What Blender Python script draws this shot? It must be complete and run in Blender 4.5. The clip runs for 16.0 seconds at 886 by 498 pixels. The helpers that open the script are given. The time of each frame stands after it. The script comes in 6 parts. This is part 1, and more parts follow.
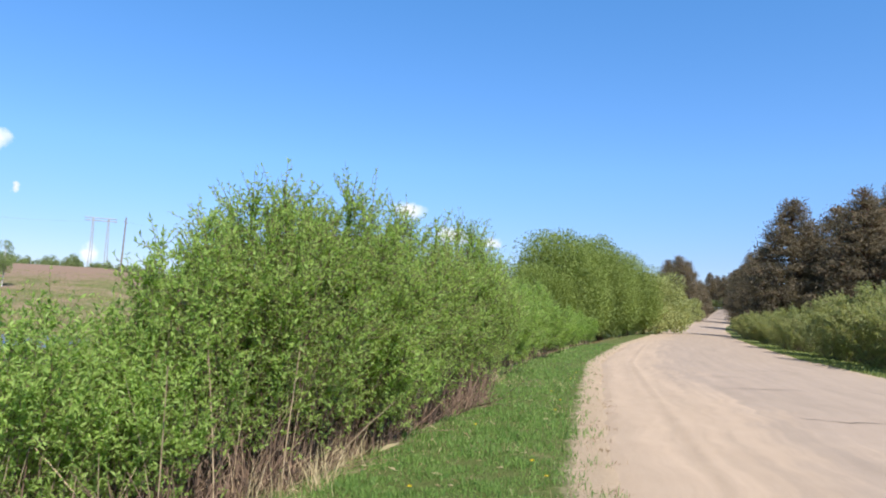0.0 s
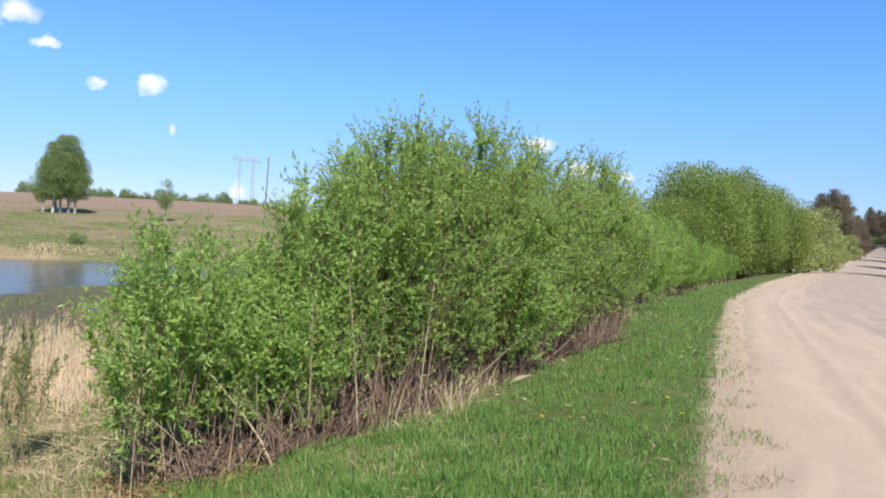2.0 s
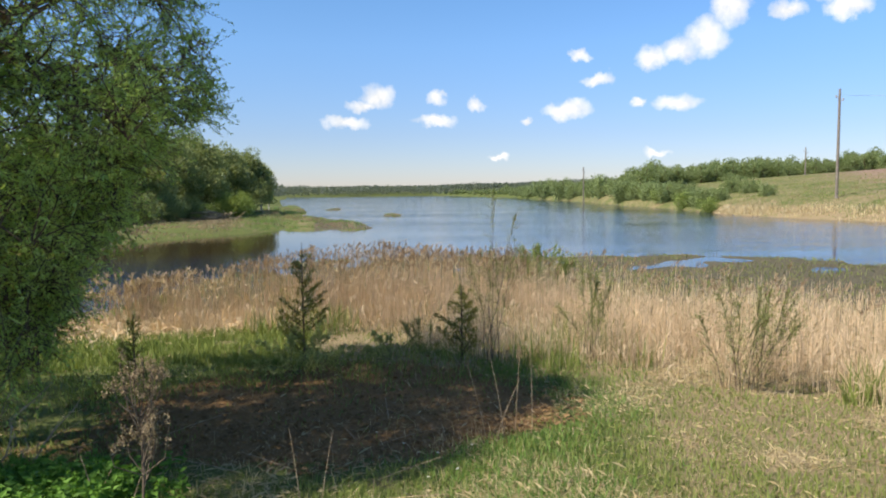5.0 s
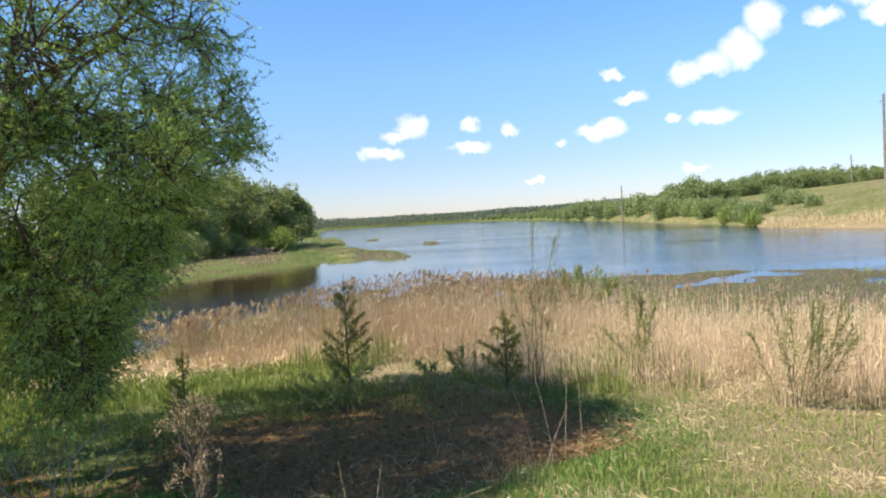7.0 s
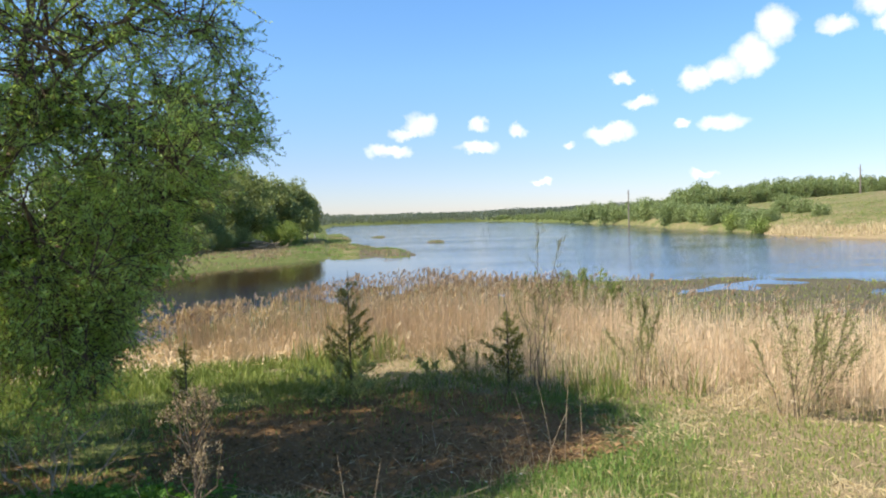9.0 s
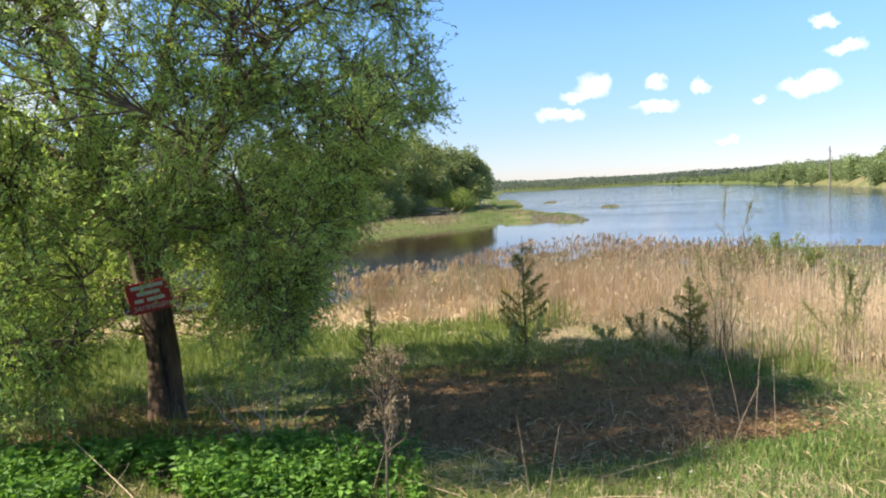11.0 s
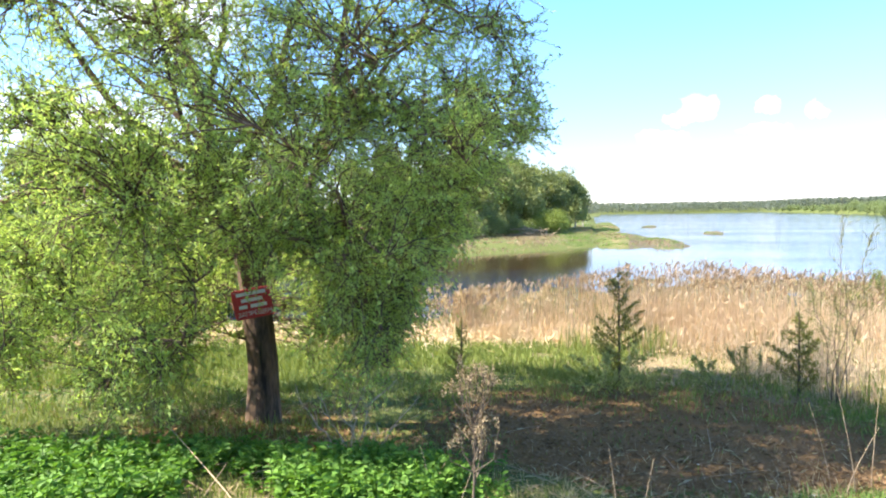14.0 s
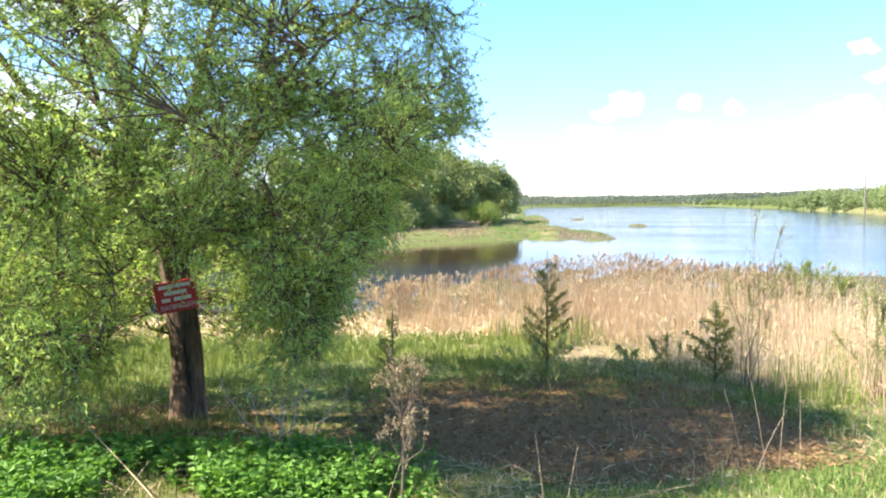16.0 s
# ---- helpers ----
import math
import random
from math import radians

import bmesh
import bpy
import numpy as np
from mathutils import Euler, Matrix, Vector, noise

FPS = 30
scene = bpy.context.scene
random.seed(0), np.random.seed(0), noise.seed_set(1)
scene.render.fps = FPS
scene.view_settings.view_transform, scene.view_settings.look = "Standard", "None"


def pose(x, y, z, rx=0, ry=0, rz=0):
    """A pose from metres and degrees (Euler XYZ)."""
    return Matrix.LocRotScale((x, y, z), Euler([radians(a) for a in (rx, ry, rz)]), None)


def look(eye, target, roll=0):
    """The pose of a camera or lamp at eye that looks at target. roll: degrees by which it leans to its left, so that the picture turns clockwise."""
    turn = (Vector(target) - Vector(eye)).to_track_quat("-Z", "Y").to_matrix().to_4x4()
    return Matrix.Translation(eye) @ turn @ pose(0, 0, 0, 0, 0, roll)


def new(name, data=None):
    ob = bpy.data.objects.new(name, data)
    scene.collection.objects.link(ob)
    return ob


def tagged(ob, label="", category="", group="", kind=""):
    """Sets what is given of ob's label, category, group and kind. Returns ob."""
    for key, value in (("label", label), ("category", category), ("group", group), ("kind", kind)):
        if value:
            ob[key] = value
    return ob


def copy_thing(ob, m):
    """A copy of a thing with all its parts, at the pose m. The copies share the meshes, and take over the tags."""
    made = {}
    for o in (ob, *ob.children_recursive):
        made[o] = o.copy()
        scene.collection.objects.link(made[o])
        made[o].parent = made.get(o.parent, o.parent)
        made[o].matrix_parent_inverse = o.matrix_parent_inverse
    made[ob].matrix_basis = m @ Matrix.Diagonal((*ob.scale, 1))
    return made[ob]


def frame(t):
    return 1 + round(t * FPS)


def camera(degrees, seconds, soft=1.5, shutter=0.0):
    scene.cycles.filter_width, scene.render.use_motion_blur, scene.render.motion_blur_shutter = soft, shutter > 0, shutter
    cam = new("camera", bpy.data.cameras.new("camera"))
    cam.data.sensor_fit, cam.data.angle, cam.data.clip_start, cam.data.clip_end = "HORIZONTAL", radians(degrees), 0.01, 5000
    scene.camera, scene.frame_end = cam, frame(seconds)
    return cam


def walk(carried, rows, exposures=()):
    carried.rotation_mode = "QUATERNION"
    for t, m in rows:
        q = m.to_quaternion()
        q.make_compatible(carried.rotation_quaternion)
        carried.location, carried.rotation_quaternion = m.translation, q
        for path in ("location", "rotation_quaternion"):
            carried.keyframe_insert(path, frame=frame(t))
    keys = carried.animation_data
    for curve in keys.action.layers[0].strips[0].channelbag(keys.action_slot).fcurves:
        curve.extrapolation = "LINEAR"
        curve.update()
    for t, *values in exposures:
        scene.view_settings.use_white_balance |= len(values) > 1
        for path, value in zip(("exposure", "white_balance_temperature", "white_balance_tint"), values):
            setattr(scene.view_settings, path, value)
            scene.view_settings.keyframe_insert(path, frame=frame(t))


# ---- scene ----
cam = camera(65.04, 16.0, 2.0)
EYE, ARM = 1.62, 0.2
# seconds, yaw, pitch, roll: somebody turns on the spot with the camera held in front
ROWS = [
    (0.0, 0.00, 5.02, -2.58),
    (0.5, -1.70, 3.17, -2.13),
    (1.0, -4.78, 2.35, -3.88),
    (1.5, -4.37, 1.75, -3.72),
    (1.8, 2.43, 0.53, -3.52),
    (2.0, 10.57, -0.79, -2.91),
    (2.2, 20.31, -1.73, -1.05),
    (2.4, 29.54, -2.00, -1.31),
    (2.5, 33.92, -2.15, -1.19),
    (2.7, 42.36, -2.80, 0.11),
    (3.0, 53.81, -3.29, -0.30),
    (3.5, 62.03, -4.48, 0.06),
    (4.0, 69.51, -4.29, 0.37),
    (4.5, 77.09, -3.81, 0.82),
    (5.0, 87.28, -4.72, 0.76),
    (5.2, 89.56, -4.61, 2.30),
    (7.3, 90.47, -2.11, 3.17),
    (7.5, 90.20, -2.18, 2.14),
    (8.0, 89.78, -2.21, 2.46),
    (10.3, 96.44, -3.41, 1.02),
    (10.5, 98.21, -3.48, 1.35),
    (11.0, 104.88, -4.73, 2.91),
    (11.5, 109.30, -5.53, 3.24),
    (12.0, 111.85, -5.62, 1.89),
    (12.5, 109.97, -3.05, 1.12),
    (13.0, 111.56, -2.57, 1.57),
    (13.5, 112.58, -3.02, 1.79),
    (14.0, 112.65, -2.93, 1.00),
    (14.5, 111.51, -3.06, 0.69),
    (15.0, 111.55, -3.20, 0.66),
    (15.5, 111.50, -3.53, 1.48),
    (16.0, 107.08, -3.67, 0.61),
]


def eye_pose(yaw, pitch, roll):
    a, b = radians(yaw), radians(pitch)
    return pose(-math.sin(a) * math.cos(b) * ARM, math.cos(a) * math.cos(b) * ARM, EYE + math.sin(b) * ARM, 90 + pitch, roll, yaw)


EXPOSURES = [
    (0.0, 0.7, 6500, 10), (1.5, 0.69, 6450, 10), (2.2, 0.67, 6250, 10), (3.0, 0.73, 6400, 10), (3.6, 0.72, 6650, 10), (5.0, 0.69, 7000, 10), (7.3, 0.98, 6980, 10), (8.2, 0.97, 6980, 10),
    (10.3, 0.97, 6980, 11), (11.0, 1.15, 6980, 12), (12.0, 1.54, 6950, 12), (12.5, 1.77, 6900, 12), (14.5, 1.98, 6870, 12), (16.0, 1.98, 6850, 12),
]
walk(cam, [(t, eye_pose(y, p, r)) for t, y, p, r in ROWS], EXPOSURES)

# ---- light: noon sun behind the camera, clear sky with fair-weather clouds ----
SUN_AZ, SUN_EL = 208.0, 48.0


def way(az, el=0.0):
    a, e = radians(az), radians(el)
    return Vector((-math.sin(a) * math.cos(e), math.cos(a) * math.cos(e), math.sin(e)))


sun = new("sun", bpy.data.lights.new("sun", "SUN"))
sun.data.energy, sun.data.angle, sun.data.color = 5.0, radians(0.6), (1.0, 0.93, 0.82)
sun.matrix_world = look(way(SUN_AZ, SUN_EL) * 50, (0, 0, 0))

world = bpy.data.worlds.new("sky")
scene.world = world
world.use_nodes = True
wn, wl = world.node_tree.nodes, world.node_tree.links
wn.clear()


def node(tree, kind, **values):
    n = tree.nodes.new(kind)
    for key, value in values.items():
        n.inputs[key.replace("_", " ")].default_value = value
    return n


def math_node(tree, op, a, b=None, clamp=False):
    n = tree.nodes.new("ShaderNodeMath")
    n.operation, n.use_clamp = op, clamp
    for i, v in enumerate((a, b)):
        if v is None:
            continue
        if isinstance(v, (int, float)):
            n.inputs[i].default_value = v
        else:
            tree.links.new(v, n.inputs[i])
    return n.outputs[0]


def ramp(tree, fac, stops):
    n = tree.nodes.new("ShaderNodeValToRGB")
    els = n.color_ramp.elements
    while len(els) < len(stops):
        els.new(0.5)
    for e, (p, c) in zip(els, stops):
        e.position, e.color = p, (*c, 1.0) if len(c) == 3 else c
    tree.links.new(fac, n.inputs[0])
    return n.outputs[0]


def mix(tree, fac, a, b, blend="MIX"):
    n = tree.nodes.new("ShaderNodeMix")
    n.data_type, n.blend_type = "RGBA", blend
    for sock, v in ((n.inputs[0], fac), (n.inputs[6], a), (n.inputs[7], b)):
        if isinstance(v, (int, float)):
            sock.default_value = v
        elif isinstance(v, tuple):
            sock.default_value = (*v, 1.0)
        else:
            tree.links.new(v, sock)
    return n.outputs[2]


wt = world.node_tree
sky = wn.new("ShaderNodeTexSky")
sky.sky_type, sky.sun_disc = "NISHITA", False
sky.sun_elevation, sky.sun_rotation = radians(SUN_EL), radians(360 - SUN_AZ)
sky.air_density, sky.dust_density, sky.ozone_density, sky.altitude = 1.0, 0.15, 2.5, 150
coord = wn.new("ShaderNodeTexCoord").outputs["Generated"]
# clouds: yaw, elevation, half width, half height (degrees)
BIG_CLOUDS = [
    (92.6, 7.7, 1.6, 1.1), (93.6, 7.0, 1.5, 0.6), (95.1, 5.6, 2.1, 0.55), (70.6, 9.9, 1.6, 1.0), (68.7, 10.6, 1.7, 1.1), (66.6, 11.3, 1.8, 1.5), (65.2, 13.2, 1.5, 1.5),
    (61.4, 12.7, 1.4, 0.8), (58.2, 13.9, 2.1, 1.2), (55.0, 13.9, 2.7, 1.0), (57.5, 12.4, 1.7, 0.8), (45.7, 15.5, 2.7, 2.0), (47.9, 14.2, 2.0, 0.9), (42.5, 14.1, 1.5, 0.85), (45.4, 13.4, 2.4, 1.0),
    (77.2, 6.4, 2.3, 0.75), (68.8, 6.6, 1.95, 0.7), (46.4, 6.8, 2.0, 0.62), (112.0, 3.8, 12.0, 1.6), (140.0, 7.0, 14.0, 4.0), (150.0, 20.0, 9.0, 4.0), (134.0, 15.0, 10.0, 5.0),
]
SMALL_CLOUDS = [
    (87.7, 7.5, 1.0, 0.6), (87.9, 5.7, 1.95, 0.5), (84.4, 6.9, 0.9, 0.65), (80.5, 5.6, 0.6, 0.27), (76.4, 10.5, 1.0, 0.48), (74.8, 8.7, 1.25, 0.62), (71.7, 6.9, 0.65, 0.36), (40.7, 12.3, 1.1, 0.5),
    (37.5, 10.1, 0.65, 0.42), (33.6, 10.4, 1.15, 0.75), (32.2, 7.1, 0.36, 0.33), (27.1, 3.1, 0.9, 0.7), (3.1, 8.0, 1.45, 0.8), (-0.5, 6.0, 1.95, 0.85), (-3.8, 5.8, 0.75, 0.46), (82.6, 2.8, 0.9, 0.3), (70.2, 2.9, 1.25, 0.34),
]
puff = node(wt, "ShaderNodeTexNoise", Scale=34.0, Detail=8.0, Roughness=0.6)
wl.new(coord, puff.inputs["Vector"])
bend = wn.new("ShaderNodeVectorMath")
bend.operation = "MULTIPLY_ADD"
wl.new(puff.outputs["Color"], bend.inputs[0])
bend.inputs[1].default_value = (0.036, 0.036, 0.036)
shift = wn.new("ShaderNodeVectorMath")
shift.operation = "SUBTRACT"
wl.new(coord, shift.inputs[0])
shift.inputs[1].default_value = (0.018, 0.018, 0.018)
wl.new(shift.outputs[0], bend.inputs[2])
nearest = None
for az, el, w, h in BIG_CLOUDS + SMALL_CLOUDS:
    m = wn.new("ShaderNodeMapping")
    m.vector_type = "TEXTURE"
    m.inputs["Location"].default_value = way(az, el)
    m.inputs["Rotation"].default_value = (radians(el), 0, radians(az))
    m.inputs["Scale"].default_value = (radians(w) * 1.0, 0.5, radians(h) * 1.04)
    wl.new(bend.outputs[0], m.inputs["Vector"])
    ln = wn.new("ShaderNodeVectorMath")
    ln.operation = "LENGTH"
    wl.new(m.outputs[0], ln.inputs[0])
    d = math_node(wt, "ADD", ln.outputs["Value"], 0.5 if el < 5 else 0.28) if w > 8 else ln.outputs["Value"]
    nearest = d if nearest is None else math_node(wt, "MINIMUM", nearest, d)
thick = ramp(wt, nearest, [(0.2, (1, 1, 1)), (0.62, (0.6, 0.6, 0.6)), (1.12, (0, 0, 0))])
core = ramp(wt, puff.outputs["Fac"], [(0.35, (5.4, 5.8, 6.4)), (0.6, (7.6, 7.6, 7.7))])
rise = wn.new("ShaderNodeSeparateXYZ")
wl.new(coord, rise.inputs[0])
air = ramp(wt, rise.outputs["Z"], [(0.0, (0.57, 0.61, 0.86)), (0.08, (0.58, 0.68, 0.97)), (0.2, (0.645, 0.91, 1.25)), (0.42, (0.60, 1.06, 1.42)), (0.66, (1.0, 1.04, 1.02))])
# paler over the lake
aim = wn.new("ShaderNodeVectorMath")
aim.operation = "DOT_PRODUCT"
wl.new(coord, aim.inputs[0])
aim.inputs[1].default_value = way(150, 20)
pale = ramp(wt, math_node(wt, "MULTIPLY", math_node(wt, "ADD", aim.outputs["Value"], 1.0), 0.5), [(0.42, (0, 0, 0)), (0.82, (1, 1, 1))])
air = mix(wt, pale, air, mix(wt, 1.0, air, (1.05, 1.0, 0.94), "MULTIPLY"))
deep = mix(wt, 1.0, sky.outputs[0], air, "MULTIPLY")
lit = mix(wt, thick, deep, core)
back = node(wt, "ShaderNodeBackground", Strength=0.098)
wl.new(lit, back.inputs["Color"])
out = wn.new("ShaderNodeOutputWorld")
wl.new(back.outputs[0], out.inputs["Surface"])

# ---- materials ----
def material(name):
    m = bpy.data.materials.new(name)
    m.use_nodes = True
    t = m.node_tree
    return m, t, t.nodes["Principled BSDF"]


def noise_tex(t, scale, detail=4.0, rough=0.6, vector=None):
    n = node(t, "ShaderNodeTexNoise", Scale=scale, Detail=detail, Roughness=rough)
    if vector is None:
        vector = t.nodes.new("ShaderNodeNewGeometry").outputs["Position"]
    t.links.new(vector, n.inputs["Vector"])
    return n.outputs["Fac"]


def bump(t, bsdf, height, strength, distance):
    b = node(t, "ShaderNodeBump", Strength=strength, Distance=distance)
    t.links.new(height, b.inputs["Height"])
    t.links.new(b.outputs[0], bsdf.inputs["Normal"])


def leafy(name, dark, light, through_light=0.35, rough=0.55, patch=0.7, gloss=0.3):
    """Thin leaf or blade: reflects and lets light through; every leaf takes its own shade."""
    m, t, p = material(name)
    geo = t.nodes.new("ShaderNodeNewGeometry")
    own = geo.outputs["Random Per Island"]
    big = noise_tex(t, patch, 3.0, 0.6)
    col = ramp(t, math_node(t, "ADD", math_node(t, "MULTIPLY", own, 0.6), math_node(t, "MULTIPLY", big, 0.5)), [(0.15, dark), (0.9, light)])
    t.links.new(col, p.inputs["Base Color"])
    p.inputs["Roughness"].default_value = rough
    p.inputs["Specular IOR Level"].default_value = gloss
    tr = t.nodes.new("ShaderNodeBsdfTranslucent")
    warm = mix(t, 1.0, col, (1.1, 1.1, 0.65), "MULTIPLY")
    t.links.new(warm, tr.inputs["Color"])
    mx = t.nodes.new("ShaderNodeMixShader")
    mx.inputs[0].default_value = through_light
    t.links.new(p.outputs[0], mx.inputs[1])
    t.links.new(tr.outputs[0], mx.inputs[2])
    t.links.new(mx.outputs[0], t.nodes["Material Output"].inputs["Surface"])
    return m


def barky(name, dark, light, scale=14.0, depth=0.02):
    m, t, p = material(name)
    co = t.nodes.new("ShaderNodeTexCoord").outputs["Object"]
    mp = t.nodes.new("ShaderNodeMapping")
    mp.inputs["Scale"].default_value = (1, 1, 0.22)
    t.links.new(co, mp.inputs["Vector"])
    rid = noise_tex(t, scale, 6.0, 0.65, mp.outputs[0])
    t.links.new(ramp(t, rid, [(0.35, dark), (0.65, light)]), p.inputs["Base Color"])
    p.inputs["Roughness"].default_value = 0.9
    bump(t, p, rid, 0.9, depth)
    return m


WILLOW_LEAF = leafy("willow_leaf", (0.295, 0.415, 0.102), (0.485, 0.615, 0.22), 0.54, 0.5)
BUSH_LEAF = leafy("bush_leaf", (0.20, 0.32, 0.075), (0.47, 0.625, 0.205), 0.6, 0.45)
DULL_LEAF = leafy("dull_leaf", (0.22, 0.255, 0.10), (0.44, 0.47, 0.22), 0.48)
FAR_LEAF = leafy("far_leaf", (0.13, 0.175, 0.075), (0.27, 0.34, 0.15), 0.38, patch=0.08)
BIRCH_LEAF = leafy("birch_leaf", (0.15, 0.205, 0.085), (0.32, 0.40, 0.17), 0.45, patch=0.2)
DOME_LEAF = leafy("dome_leaf", (0.125, 0.178, 0.045), (0.285, 0.36, 0.105), 0.4, patch=0.35)
PINE_NEEDLE = leafy("pine_needle", (0.115, 0.098, 0.068), (0.235, 0.192, 0.135), 0.27, 0.8, patch=0.25)
DARK_LEAF = leafy("dark_leaf", (0.14, 0.18, 0.072), (0.31, 0.36, 0.158), 0.38, patch=0.15)
SPRUCE_NEEDLE = leafy("spruce_needle", (0.11, 0.122, 0.036), (0.28, 0.285, 0.09), 0.4)
SAPLING_LEAF = leafy("sapling_leaf", (0.15, 0.175, 0.065), (0.36, 0.385, 0.165), 0.42)
NETTLE_LEAF = leafy("nettle_leaf", (0.045, 0.12, 0.018), (0.175, 0.345, 0.055), 0.38, 0.6, patch=2.2)
GRASS = leafy("green_grass", (0.06, 0.145, 0.03), (0.24, 0.37, 0.105), 0.38, patch=2.6)
MEADOW = leafy("meadow_blade", (0.09, 0.145, 0.03), (0.29, 0.33, 0.105), 0.3, patch=1.8)
LITTER = leafy("dead_leaf", (0.115, 0.066, 0.031), (0.29, 0.185, 0.095), 0.1, 0.8)
# far woods: grey-blue distance haze is mixed into this leaf colour
HAZY_WOOD = leafy("hazy_wood_leaf", (0.13, 0.16, 0.135), (0.155, 0.185, 0.155), 0.5, patch=0.02)
BRUSH = barky("dead_brushwood", (0.066, 0.042, 0.031), (0.25, 0.168, 0.12), 30, 0.004)
STRAW = leafy("dry_grass", (0.28, 0.215, 0.115), (0.66, 0.56, 0.37), 0.25, 0.7)
REED = leafy("dry_reed", (0.44, 0.325, 0.21), (0.90, 0.75, 0.56), 0.25, 0.7, patch=0.35)
REED_HEAD = leafy("reed_head", (0.33, 0.245, 0.165), (0.63, 0.51, 0.365), 0.3, 0.85, patch=0.5)
WEED_HEAD = leafy("weed_head", (0.19, 0.14, 0.085), (0.43, 0.335, 0.215), 0.2, 0.85)
MUD_STRAW = leafy("marsh_straw", (0.095, 0.085, 0.062), (0.21, 0.185, 0.135), 0.2, 0.85, patch=0.5)
PLUME = leafy("reed_plume", (0.18, 0.125, 0.086), (0.42, 0.32, 0.225), 0.25, 0.85)
BARK = barky("willow_bark", (0.026, 0.016, 0.01), (0.18, 0.115, 0.072), 11.0, 0.035)
LIMB_BARK = barky("willow_limb_bark", (0.05, 0.032, 0.02), (0.26, 0.17, 0.105), 16.0, 0.015)
TWIG = barky("twig_bark", (0.07, 0.05, 0.035), (0.17, 0.13, 0.09), 30, 0.004)
RED_TWIG = barky("reddish_twig_bark", (0.09, 0.05, 0.04), (0.22, 0.15, 0.11), 30, 0.004)
PINE_BARK = barky("pine_bark", (0.06, 0.035, 0.022), (0.22, 0.12, 0.07), 6, 0.03)
BIRCH_BARK = barky("birch_bark", (0.12, 0.11, 0.10), (0.62, 0.60, 0.56), 5, 0.01)
DRY_STALK = barky("dry_stalk", (0.23, 0.165, 0.105), (0.46, 0.36, 0.245), 40, 0.003)
POLE_WOOD = barky("weathered_pole", (0.10, 0.085, 0.07), (0.24, 0.21, 0.18), 10, 0.01)
STEEL = barky("galvanised_steel", (0.22, 0.23, 0.25), (0.34, 0.36, 0.38), 3, 0.002)


def ground_material():
    m, t, p = material("meadow_soil")
    zone = t.nodes.new("ShaderNodeVertexColor")
    zone.layer_name = "zone"
    sep = t.nodes.new("ShaderNodeSeparateColor")
    t.links.new(zone.outputs["Color"], sep.inputs[0])
    fine, mid, big = noise_tex(t, 22, 5, 0.7), noise_tex(t, 1.9, 5, 0.65), noise_tex(t, 0.16, 8, 0.68)
    green = mix(t, fine, (0.048, 0.07, 0.02), (0.15, 0.175, 0.06))
    straw = mix(t, fine, (0.13, 0.10, 0.058), (0.39, 0.31, 0.19))
    soil = mix(t, fine, (0.115, 0.064, 0.028), (0.28, 0.172, 0.083))
    sand = mix(t, fine, (0.30, 0.225, 0.16), (0.50, 0.40, 0.30))
    russet = mix(t, fine, (0.15, 0.105, 0.078), (0.30, 0.215, 0.165))

    def blend(mask, patchy, amount):
        s = math_node(t, "ADD", mask, math_node(t, "MULTIPLY", math_node(t, "SUBTRACT", patchy, 0.5), amount))
        return ramp(t, s, [(0.38, (0, 0, 0)), (0.62, (1, 1, 1))])

    col = mix(t, blend(sep.outputs[0], math_node(t, "ADD", math_node(t, "MULTIPLY", mid, 0.55), math_node(t, "MULTIPLY", big, 0.45)), 1.7), green, straw)
    hill = blend(zone.outputs["Alpha"], big, 0.9)
    col = mix(t, hill, col, russet)
    col = mix(t, blend(sep.outputs[2], mid, 1.4), col, soil)
    col = mix(t, blend(sep.outputs[1], mid, 0.9), col, sand)
    wet = t.nodes.new("ShaderNodeVertexColor")
    wet.layer_name = "marsh"
    col = mix(t, blend(wet.outputs["Color"], mid, 0.9), col, mix(t, fine, (0.05, 0.047, 0.034), (0.155, 0.14, 0.095)))
    t.links.new(col, p.inputs["Base Color"])
    p.inputs["Roughness"].default_value = 0.95
    p.inputs["Specular IOR Level"].default_value = 0.1
    bump(t, p, math_node(t, "ADD", fine, mid), 0.8, 0.06)
    return m


